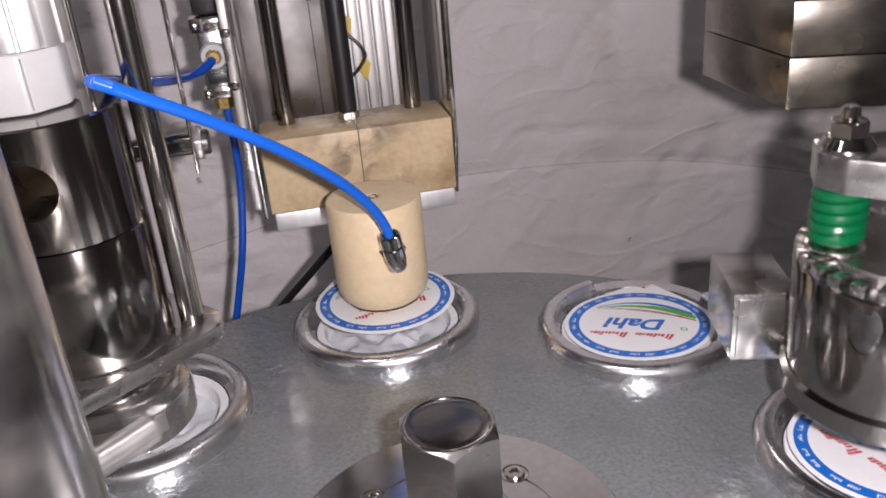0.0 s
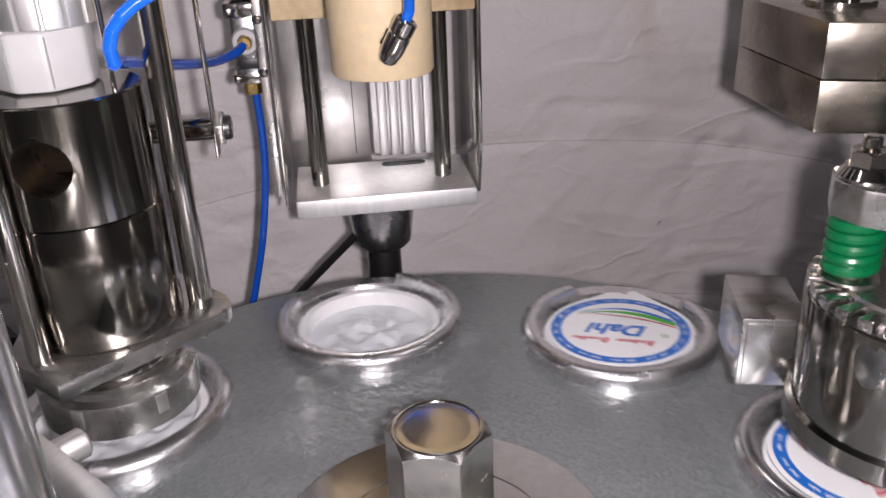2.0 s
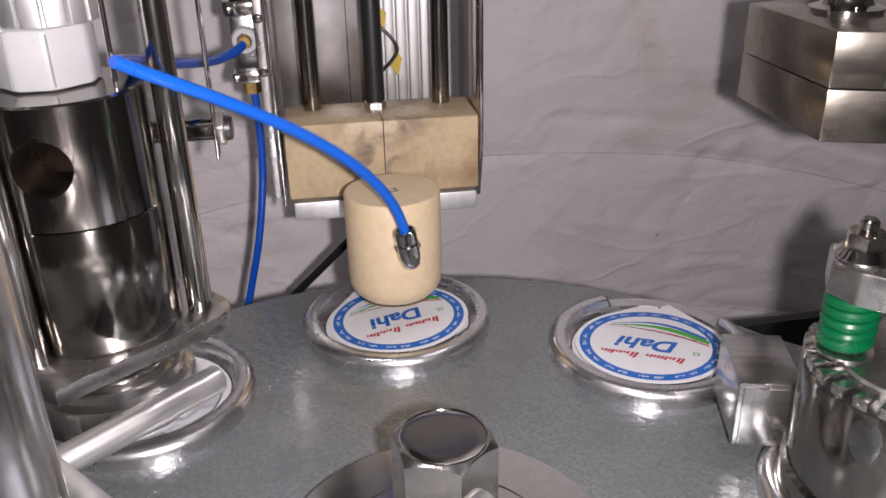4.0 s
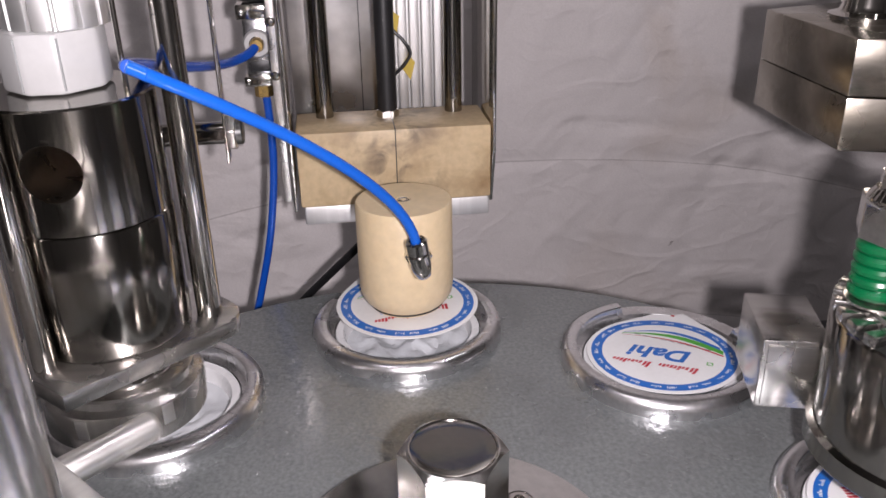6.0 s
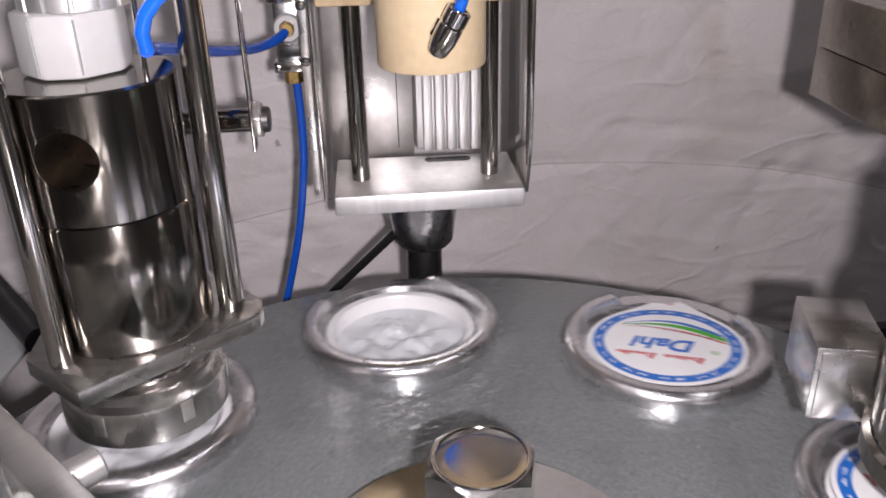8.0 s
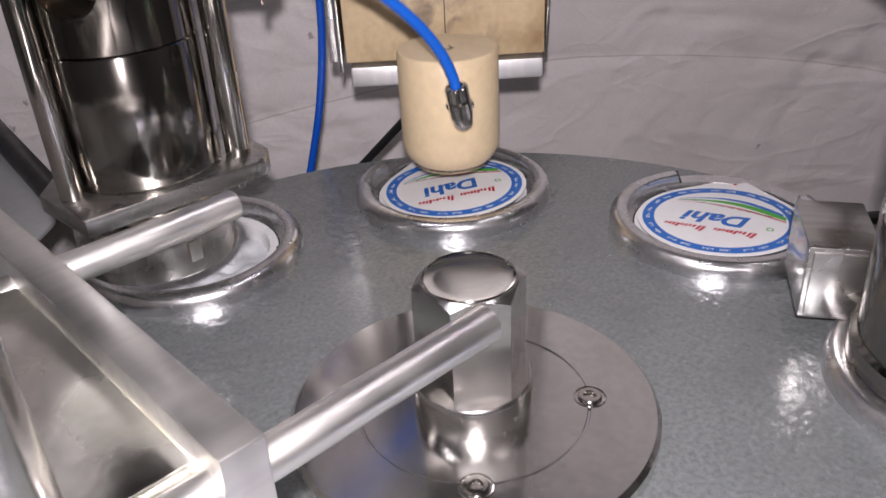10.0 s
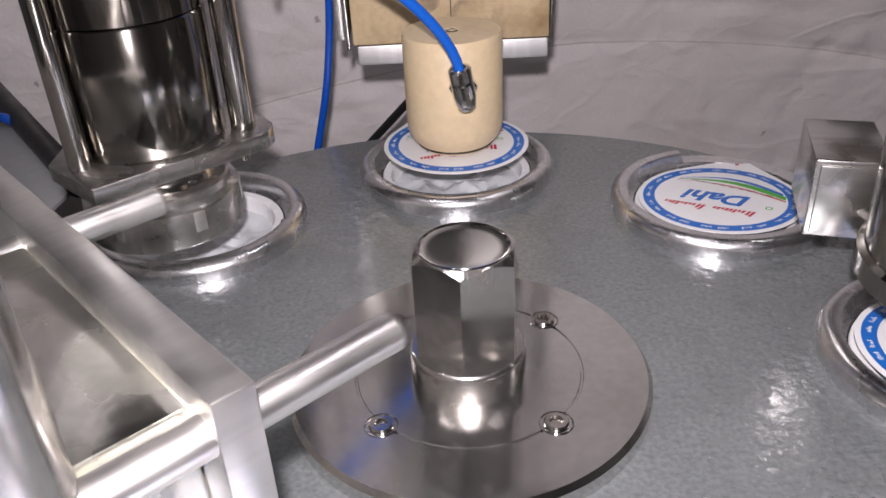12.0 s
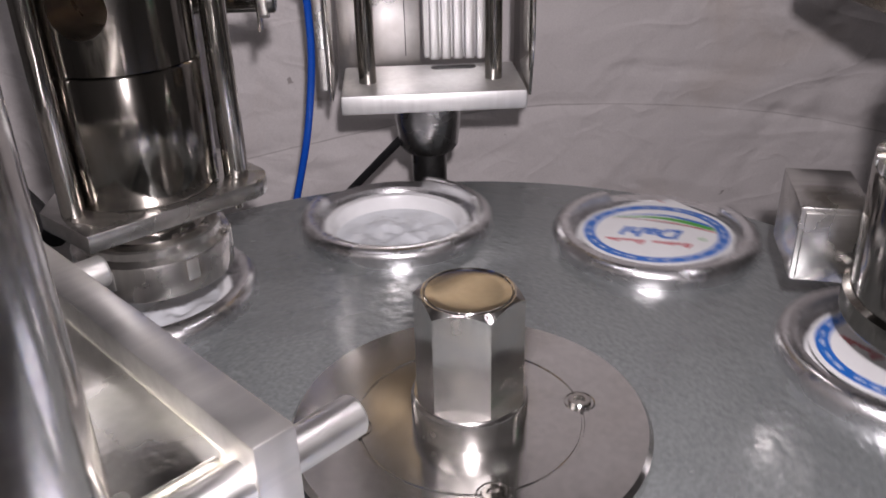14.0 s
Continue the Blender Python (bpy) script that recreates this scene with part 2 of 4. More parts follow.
def cloth_material():
    m = mat("white_cotton_sheet", (0.71, 0.672, 0.662), 0.85, 0, 0.04, 700, 0.14, 5, 0.35, 24, 0.05, (0.72, 0.70, 0.68))
    nt = m.node_tree
    n, l = nt.nodes, nt.links
    p = n["Principled BSDF"]
    src = p.inputs["Base Color"].links[0].from_socket
    n["Bump"].inputs["Distance"].default_value, n["Bump"].inputs["Strength"].default_value = 0.010, 0.35
    tc = n["Texture Coordinate"]

    def layer(src, fac, colour):
        mx = n.new("ShaderNodeMix")
        mx.data_type = "RGBA"
        l.new(fac, mx.inputs["Factor"])
        l.new(src, mx.inputs["A"])
        mx.inputs["B"].default_value = (*colour, 1)
        return mx.outputs["Result"]

    def spots(scale, lo, hi, top, distort=0.8):
        v = n.new("ShaderNodeTexNoise")
        v.inputs["Scale"].default_value, v.inputs["Detail"].default_value, v.inputs["Distortion"].default_value = scale, 6, distort
        l.new(tc.outputs["Object"], v.inputs["Vector"])
        mr = n.new("ShaderNodeMapRange")
        mr.inputs["From Min"].default_value, mr.inputs["From Max"].default_value, mr.inputs["To Max"].default_value = lo, hi, top
        l.new(v.outputs["Fac"], mr.inputs["Value"])
        return mr.outputs[0]

    def calc(op, a, b=0.0):
        m_ = n.new("ShaderNodeMath")
        m_.operation = op
        for k, q in ((0, a), (1, b)):
            if isinstance(q, (int, float)):
                m_.inputs[k].default_value = q
            else:
                l.new(q, m_.inputs[k])
        return m_.outputs[0]

    # fine pressed wrinkles: thin ridges of two sizes, added to the weave's relief
    def ridges(scale, sharp, stretch):
        mp = n.new("ShaderNodeMapping")
        mp.inputs["Scale"].default_value = stretch
        l.new(tc.outputs["Object"], mp.inputs["Vector"])
        v = n.new("ShaderNodeTexNoise")
        v.inputs["Scale"].default_value, v.inputs["Detail"].default_value, v.inputs["Distortion"].default_value = scale, 2, 0.6
        l.new(mp.outputs[0], v.inputs["Vector"])
        mr = n.new("ShaderNodeMapRange")
        mr.inputs["From Min"].default_value, mr.inputs["From Max"].default_value = sharp, 0.0
        l.new(calc("ABSOLUTE", calc("SUBTRACT", v.outputs["Fac"], 0.5)), mr.inputs["Value"])
        return mr.outputs[0]

    b2 = n.new("ShaderNodeBump")
    b2.inputs["Strength"].default_value, b2.inputs["Distance"].default_value = 0.34, 0.0016
    l.new(calc("ADD", ridges(9, 0.05, (0.7, 1, 1.5)), calc("MULTIPLY", ridges(21, 0.07, (1.0, 1, 1.3)), 0.5)), b2.inputs["Height"])
    l.new(n["Bump"].outputs[0], b2.inputs["Normal"])
    l.new(b2.outputs[0], p.inputs["Normal"])
    # faint rusty water marks, tiny specks, and dark lines painted along the pressed folds as crease shade
    out = layer(src, spots(6.5, 0.60, 0.74, 0.22), (0.42, 0.31, 0.21))
    out = layer(out, spots(48, 0.735, 0.76, 0.6, 0.3), (0.16, 0.13, 0.12))
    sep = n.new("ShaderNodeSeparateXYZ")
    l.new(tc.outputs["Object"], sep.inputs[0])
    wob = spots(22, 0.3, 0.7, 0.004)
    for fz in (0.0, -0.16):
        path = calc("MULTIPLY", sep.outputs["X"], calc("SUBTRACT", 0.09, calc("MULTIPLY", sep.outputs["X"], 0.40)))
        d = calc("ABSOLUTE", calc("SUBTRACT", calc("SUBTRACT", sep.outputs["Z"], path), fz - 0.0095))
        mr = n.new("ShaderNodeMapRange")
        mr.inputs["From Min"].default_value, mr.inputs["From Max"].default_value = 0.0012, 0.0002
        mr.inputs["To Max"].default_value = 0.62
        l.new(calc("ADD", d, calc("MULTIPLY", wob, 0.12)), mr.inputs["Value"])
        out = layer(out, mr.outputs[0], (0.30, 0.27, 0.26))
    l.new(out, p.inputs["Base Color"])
    return m


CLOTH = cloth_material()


# ---------------------------------------------------------------- mesh helpers
def part(name, bm, material, parent=None, label="", smooth=True, m=None, sharp=34):
    me = bpy.data.meshes.new(name)
    bm.normal_update()
    bm.to_mesh(me)
    bm.free()
    mats = material if isinstance(material, (list, tuple)) else [material]
    for k in mats:
        me.materials.append(k)
    if smooth:
        me.shade_smooth()
        me.set_sharp_from_angle(angle=radians(sharp))
    ob = new(name, me)
    if parent is not None:
        ob.parent = parent
    if m is not None:
        ob.matrix_basis = m
    if label:
        ob["label"] = label
    return ob


def thing(name, label, category, m=None, group="", kind=""):
    ob = new(name)
    ob.empty_display_size = 0.01
    if m is not None:
        ob.matrix_basis = m
    return tagged(ob, label, category, group, kind)


def lathe(profile, seg=64, m=None, bm=None, closed=False):
    """Turns (radius, height) pairs round z."""
    bm = bm or bmesh.new()
    rings = []
    for r, z in profile:
        if r < 1e-6:
            rings.append([bm.verts.new((0, 0, z))])
        else:
            rings.append([bm.verts.new((r * math.cos(2 * math.pi * i / seg), r * math.sin(2 * math.pi * i / seg), z)) for i in range(seg)])
    pairs = list(zip(rings, rings[1:])) + ([(rings[-1], rings[0])] if closed else [])
    for a, b in pairs:
        for i in range(seg):
            j = (i + 1) % seg
            if len(a) == 1 and len(b) == 1:
                continue
            if len(a) == 1:
                bm.faces.new((a[0], b[j], b[i]))
            elif len(b) == 1:
                bm.faces.new((a[i], a[j], b[0]))
            else:
                bm.faces.new((a[i], a[j], b[j], b[i]))
    bmesh.ops.recalc_face_normals(bm, faces=bm.faces)
    if m is not None:
        bmesh.ops.transform(bm, matrix=m, verts=bm.verts)
    return bm


def rod_bm(r, z0, z1, bevel=0.0006, seg=32, m=None):
    return lathe([(0, z0), (r - bevel, z0), (r, z0 + bevel), (r, z1 - bevel), (r - bevel, z1), (0, z1)], seg, m)


def box_bm(x0, x1, y0, y1, z0, z1, bevel=0.001, m=None, segs=2):
    bm = bmesh.new()
    bmesh.ops.create_cube(bm, size=1)
    bmesh.ops.transform(bm, verts=bm.verts, matrix=Matrix.Translation(((x0 + x1) / 2, (y0 + y1) / 2, (z0 + z1) / 2)) @ Matrix.Diagonal((x1 - x0, y1 - y0, z1 - z0, 1)))
    if bevel:
        bmesh.ops.bevel(bm, geom=bm.edges[:], offset=bevel, segments=segs, affect="EDGES", profile=0.5)
    if m is not None:
        bmesh.ops.transform(bm, matrix=m, verts=bm.verts)
    return bm


def prism_bm(points, z0, z1, bevel=0.001, m=None):
    bm = bmesh.new()
    f = bm.faces.new([bm.verts.new((x, y, z0)) for x, y in points])
    out = bmesh.ops.extrude_face_region(bm, geom=[f])
    bmesh.ops.translate(bm, vec=(0, 0, z1 - z0), verts=[v for v in out["geom"] if isinstance(v, bmesh.types.BMVert)])
    bmesh.ops.recalc_face_normals(bm, faces=bm.faces)
    if bevel:
        bmesh.ops.bevel(bm, geom=bm.edges[:], offset=bevel, segments=2, affect="EDGES", profile=0.5)
    if m is not None:
        bmesh.ops.transform(bm, matrix=m, verts=bm.verts)
    return bm


def tube_bm(points, r, seg=16, bm=None, caps=True):
    """A round tube along a list of points."""
    bm = bm or bmesh.new()
    pts = [Vector(p) for p in points]
    up = Vector((0.13, 0.41, 0.9)).normalized()
    rings = []
    for i, p in enumerate(pts):
        d = (pts[min(i + 1, len(pts) - 1)] - pts[max(i - 1, 0)]).normalized()
        a = (up - d * up.dot(d)).normalized()
        up = a
        b = d.cross(a)
        rings.append([bm.verts.new(p + r * (math.cos(2 * math.pi * k / seg) * a + math.sin(2 * math.pi * k / seg) * b)) for k in range(seg)])
    for a, b in zip(rings, rings[1:]):
        for k in range(seg):
            bm.faces.new((a[k], a[(k + 1) % seg], b[(k + 1) % seg], b[k]))
    if caps:
        bm.faces.new(rings[0][::-1])
        bm.faces.new(rings[-1])
    bmesh.ops.recalc_face_normals(bm, faces=bm.faces)
    return bm


def bezier(p0, p1, p2, p3, n):
    out = []
    for i in range(n + 1):
        t = i / n
        out.append(p0 * (1 - t) ** 3 + p1 * 3 * t * (1 - t) ** 2 + p2 * 3 * t * t * (1 - t) + p3 * t ** 3)
    return out


def smooth_line(points, per=8):
    """Catmull-Rom through the points."""
    pts = [Vector(p) for p in points]
    pts = [2 * pts[0] - pts[1]] + pts + [2 * pts[-1] - pts[-2]]
    out = []
    for a, b, c, d in zip(pts, pts[1:], pts[2:], pts[3:]):
        for i in range(per):
            t = i / per
            out.append(0.5 * (2 * b + (c - a) * t + (2 * a - 5 * b + 4 * c - d) * t * t + (3 * b - a - 3 * c + d) * t ** 3))
    return out + [pts[-2]]


def hex_nut_bm(r, z0, z1, bore=0.0, turn=0.0, cham=0.12):
    """A hexagonal body; bore cuts a round recess into its top."""
    bm = bmesh.new()
    seg = 96
    def hexr(a):
        a = (a - turn) % (math.pi / 3)
        return r * math.cos(math.pi / 6) / math.cos(a - math.pi / 6)
    rings = []
    rin = r * (0.86 - cham * 0.2)
    for level in range(3):
        ring = []
        for i in range(seg):
            a = 2 * math.pi * i / seg + turn
            rad = hexr(a)
            z = (z0, z1 - (rad - rin) * 0.75, z1)[level]
            if level == 2:
                rad = rin
            ring.append(bm.verts.new((rad * math.cos(a), rad * math.sin(a), z)))
        rings.append(ring)
    if bore:
        for rad, z in ((bore, z1), (bore * 0.97, z1 - 0.002), (bore * 0.95, z1 - 0.007)):
            rings.append([bm.verts.new((rad * math.cos(2 * math.pi * i / seg + turn), rad * math.sin(2 * math.pi * i / seg + turn), z)) for i in range(seg)])
    for a, b in zip(rings, rings[1:]):
        for i in range(seg):
            j = (i + 1) % seg
            bm.faces.new((a[i], a[j], b[j], b[i]))
    bm.faces.new(rings[0][::-1])
    bm.faces.new(rings[-1])
    bmesh.ops.recalc_face_normals(bm, faces=bm.faces)
    return bm


def lettering(name, text, size, material, parent, m, extrude=0.00004):
    cu = bpy.data.curves.new(name, "FONT")
    cu.body, cu.size, cu.align_x, cu.align_y, cu.extrude, cu.shear = text, size, "CENTER", "CENTER", extrude, 0.25
    cu.offset = 0.0005
    tmp = bpy.data.objects.new("tmp", cu)
    scene.collection.objects.link(tmp)
    me = bpy.data.meshes.new_from_object(tmp.evaluated_get(bpy.context.evaluated_depsgraph_get()))
    bpy.data.objects.remove(tmp)
    me.materials.append(material)
    ob = new(name, me)
    ob.parent, ob.matrix_basis = parent, m
    return ob


# ---------------------------------------------------------------- the room
def room():
    def slab(name, label, cat, b, mt):
        tagged(part(name, box_bm(*b, bevel=0), mt, smooth=False), label, cat, kind="structure")
    slab("floor", "dusty grey concrete workshop floor", "floor", (-2, 2, -2, 2, -0.95, -0.9), FLOORMAT)
    slab("ceiling", "plain pale workshop ceiling", "ceiling", (-2, 2, -2, 2, 2.0, 2.05), WALLPAINT)
    slab("wall_north", "plain painted wall behind the cloth", "wall", (-2, 2, 2, 2.1, -0.9, 2.0), WALLPAINT)
    slab("wall_south", "plain painted workshop wall", "wall", (-2, 2, -2.1, -2, -0.9, 2.0), WALLPAINT)
    slab("wall_east", "plain painted workshop wall", "wall", (2, 2.1, -2.1, 2.1, -0.9, 2.0), WALLPAINT)
    slab("wall_west", "plain painted workshop wall", "wall", (-2.1, -2, -2.1, 2.1, -0.9, 2.0), WALLPAINT)


room()


def backdrop_cloth():
    """A creased cotton sheet hung behind the machine; its waves and pressed folds are in the mesh."""
    nx, nz = 460, 350
    rng = random.Random(5)
    x, z = np.meshgrid(np.linspace(-0.75, 0.95, nx + 1), np.linspace(-0.70, 0.62, nz + 1))
    y = 0.010 * np.sin(x * 5.1 + 1.3 * np.sin(z * 3.0)) + 0.006 * np.sin(z * 7.3 + 2.1 * np.sin(x * 4.0) + 0.6)
    for _ in range(300):
        # soft dents and short creases, denser on the low left
        fx, fz = rng.gauss(0.02, 0.30), rng.uniform(-0.5, 0.42)
        a = rng.choice((rng.gauss(0, 0.2), rng.uniform(-1.3, 1.3), rng.gauss(1.57, 0.15)))
        ln, w = rng.uniform(0.02, 0.11), rng.uniform(0.0035, 0.014)
        h = rng.uniform(-1, 1) * w * 0.20
        u, v = (x - fx) * math.cos(a) + (z - fz) * math.sin(a), -(x - fx) * math.sin(a) + (z - fz) * math.cos(a)
        v = v + 0.25 * u * u / ln
        y += h * np.exp(-(v / w) ** 2) * np.clip(1 - (u / ln) ** 2, 0, 1)
    for _ in range(150):
        # sharper creases, mostly lying flat or slanting
        fx, fz = rng.uniform(-0.35, 0.55), rng.uniform(-0.2, 0.40)
        a = rng.choice((rng.gauss(0.05, 0.18), rng.gauss(-0.6, 0.3), rng.gauss(0.7, 0.3)))
        ln, w, h = rng.uniform(0.03, 0.13), rng.uniform(0.0022, 0.005), rng.uniform(-0.0017, 0.0017)
        u, v = (x - fx) * math.cos(a) + (z - fz) * math.sin(a), -(x - fx) * math.sin(a) + (z - fz) * math.cos(a)
        v = v + 0.15 * u * u / ln + 0.002 * np.sin(u * 60)
        y += h * np.exp(-np.abs(v) / w) * np.clip(1 - (u / ln) ** 2, 0, 1)
    # pressed folds from the sheet's storage: lines across and upright
    for fz, h in ((0.0, 0.0042), (0.032, 0.0028), (-0.16, 0.004), (0.20, 0.002), (0.36, 0.002)):
        d = z - fz + 0.0075 - 0.09 * x + 0.40 * x * x
        y += h * np.exp(-np.abs(d) / 0.006) * (0.55 + 0.45 * np.sin(x * 23 + fz * 90))
    for fx, h in ((-0.12, 0.002), (0.185, 0.0014), (0.49, 0.002)):
        d = x - fx - 0.004 * np.sin(z * 11)
        y += h * np.exp(-np.abs(d) / 0.006) * (0.55 + 0.45 * np.sin(z * 19))
    verts = np.stack([x, y, z], -1).reshape(-1, 3)
    i = np.arange((nx + 1) * nz).reshape(nz, nx + 1)[:, :-1].ravel()
    faces = np.stack([i, i + 1, i + nx + 2, i + nx + 1], 1)
    me = bpy.data.meshes.new("backdrop_cloth")
    me.from_pydata(verts.tolist(), [], faces.tolist())
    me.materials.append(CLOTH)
    me.shade_smooth()
    ob = new("backdrop_cloth", me)
    ob.modifiers.new("thickness", "SOLIDIFY").thickness = 0.001
    return tagged(ob, "creased off-white cotton sheet with rusty stains behind the machine", "cloth", kind="structure")


cloth = backdrop_cloth()
CLOTH_Y = 0.46

# ---------------------------------------------------------------- rotary table
R_ST = 0.188      # radius of the stations
R_TABLE = 0.246
STATIONS = 8


def rotary_table():
    t = thing("rotary_table", "round grey indexing plate with bright cup rings and hex hub", "turntable")
    # plate with eight round holes
    bm = bmesh.new()
    seg = 240
    lathe([(R_TABLE - 0.001, 0.0), (R_TABLE, -0.001), (R_TABLE, -0.011), (R_TABLE - 0.001, -0.012), (0.02, -0.012)], seg, bm=bm)
    # top face with the openings, filled as one web
    loops = [[(0.99579 * R_TABLE * math.cos(2 * math.pi * i / seg), 0.99579 * R_TABLE * math.sin(2 * math.pi * i / seg)) for i in range(seg)]]
    for k in range(STATIONS):
        cx, cy = R_ST * math.cos(k * math.pi / 4), R_ST * math.sin(k * math.pi / 4)
        loops.append([(cx + 0.0475 * math.cos(2 * math.pi * i / 64), cy + 0.0475 * math.sin(2 * math.pi * i / 64)) for i in range(64)])
    edges = []
    for lp in loops:
        vs = [bm.verts.new((x, y, 0)) for x, y in lp]
        edges += [bm.edges.new((vs[i], vs[(i + 1) % len(vs)])) for i in range(len(vs))]
    out = bmesh.ops.triangle_fill(bm, edges=edges, use_beauty=True, use_dissolve=False)
    for f in out["geom"]:
        if isinstance(f, bmesh.types.BMFace):
            f.normal_update()
            if f.normal.z < 0:
                f.normal_flip()
    part("plate", bm, TABLE, t, "grey hard-anodised plate with fine speckle")
    for k in range(STATIONS):
        a = k * math.pi / 4
        ring = lathe([(0.0425, -0.03), (0.0425, 0.0012), (0.0455, 0.0014), (0.0456, 0.0084), (0.0459, 0.0091), (0.0465, 0.0094), (0.0502, 0.0094), (0.0516, 0.0090), (0.0531, 0.0078), (0.0541, 0.0062), (0.0545, 0.0046), (0.0545, -0.001), (0.0475, -0.001), (0.0475, -0.03)], 180, closed=True)
        # the rim is milled down on the outer side, where the lid's tab lies
        for v in ring.verts:
            turn = (math.degrees(math.atan2(v.co.y, v.co.x) - a) + 180) % 360 - 180
            if -30 < turn < 54:
                v.co.z = min(v.co.z, 0.0036)
        holder = part("cup_ring", ring, RINGMET, t, "bright turned aluminium ring with a milled tab slot",
                      m=Matrix.Translation((R_ST * math.cos(a), R_ST * math.sin(a), 0.0)))
        part("grub_screw", lathe([(0, 0.0075), (0.0015, 0.0085), (0.0028, 0.0082), (0.003, 0.006)], 16), CASTGREY, holder,
             m=pose(0.0475 * math.cos(a + 3.7), 0.0475 * math.sin(a + 3.7), 0.0005))
    fl = part("hub_flange", lathe([(0.0, -0.001), (0.0665, -0.001), (0.0672, 0.0), (0.0672, 0.0058), (0.0655, 0.0078), (0.0425, 0.0080), (0.0422, 0.0074), (0.0415, 0.0074), (0.0412, 0.0080), (0.0207, 0.0082), (0.0, 0.0082)], 128), FLANGE, t, "worn bright steel flange")
    part("collar", lathe([(0.0216, 0.008), (0.0216, 0.0186), (0.0211, 0.0200), (0.0203, 0.0206), (0.0150, 0.0206)], 64), HUBMET, fl)
    part("hex_nut", hex_nut_bm(0.0198, 0.0205, 0.0615, bore=0.0155, turn=radians(-96)), HUBMET, t, "tall hexagonal nut with a mirror-turned top", smooth=False)
    part("bore_insert", lathe([(0.0160, 0.0616), (0.0158, 0.0619), (0.0154, 0.0618), (0.0151, 0.0614)] + [(0.0151 * k / 8, 0.0608 + 0.0005 * (k / 8) ** 2) for k in range(7, 0, -1)] + [(0.0, 0.0608)], 64), CHROME, t, "mirror-turned shallow face of the hub nut")
    for k in range(4):
        a = radians(42.6 + 90 * k)
        b = part("socket_bolt", lathe([(0.0060, 0.0081), (0.0058, 0.0083), (0.0054, 0.0082), (0.0051, 0.0066), (0.0045, 0.0066), (0.0044, 0.0086), (0.0039, 0.0092), (0.0024, 0.0092), (0.0022, 0.0080), (0, 0.0080)], 24), CHROME, fl, m=pose(0.0424 * math.cos(a), 0.0424 * math.sin(a), 0))
    return t


table = rotary_table()


def make_cup():
    c = thing("curd_cup", "white plastic cup of glossy curd sitting in the turntable", "cup", group="cups on the turntable")
    part("cup_body", lathe([(0.028, -0.075), (0.0285, -0.076), (0.0, -0.076)][::-1] + [(0.0375, -0.002), (0.0385, 0.0030), (0.0415, 0.0032), (0.0419, 0.0042), (0.0415, 0.0050), (0.0375, 0.0048), (0.0366, 0.0035), (0.0350, -0.012), (0.0275, -0.074), (0, -0.074)], 72), CUP, c)
    bm = bmesh.new()
    n = 40
    rings = [[bm.verts.new((0, 0, -0.0035))]]
    for i in range(1, 15):
        r = 0.0362 * i / 14
        row = []
        for k in range(n):
            a = 2 * math.pi * k / n
            x, y = r * math.cos(a), r * math.sin(a)
            edge = 1 - (i / 14) ** 6
            row.append(bm.verts.new((x, y, -0.0035 + edge * (0.0044 * noise.noise((x * 80, y * 80, 1.7)) + 0.0024 * noise.noise((x * 190, y * 190, 4.1))))))
        rings.append(row)
    for k in range(n):
        bm.faces.new((rings[0][0], rings[1][k], rings[1][(k + 1) % n]))
    for a, b in zip(rings[1:], rings[2:]):
        for k in range(n):
            bm.faces.new((a[k], b[k], b[(k + 1) % n], a[(k + 1) % n]))
    part("curd", bm, CURD, c, "wet white curd with a wrinkled surface")
    return c


cups = [make_cup()]
for k in range(STATIONS - 1):
    cups.append(copy_thing(cups[0], Matrix.Identity(4)))


def ring_sector(r0, r1, a0, a1, z, n=60):
    bm = bmesh.new()
    rows = []
    for i in range(n + 1):
        a = a0 + (a1 - a0) * i / n
        rows.append([bm.verts.new((r * math.cos(a), r * math.sin(a), z)) for r in (r0, r1)])
    for a, b in zip(rows, rows[1:]):
        bm.faces.new((a[0], a[1], b[1], b[0]))
    return bm


def swoosh_bm(y0, y1, sag, thick, x0, x1, z, n=24):
    """A printed stripe that runs from (x0, y0) to (x1, y1), thin where it starts and broad past its middle."""
    bm = bmesh.new()
    rows = []
    for i in range(n + 1):
        t = i / n
        x, y = x0 + (x1 - x0) * t, y0 + (y1 - y0) * t + sag * math.sin(math.pi * t)
        w = thick * (0.14 + 0.86 * math.sin(math.pi * min(1, t * 0.78) ** 1.5)) / 2
        rows.append((bm.verts.new((x, y - w, z)), bm.verts.new((x, y + w, z))))
    for (a, b), (c, d) in zip(rows, rows[1:]):
        f = bm.faces.new((a, b, d, c))
        f.normal_update()
        if f.normal.z < 0:
            f.normal_flip()
    return bm


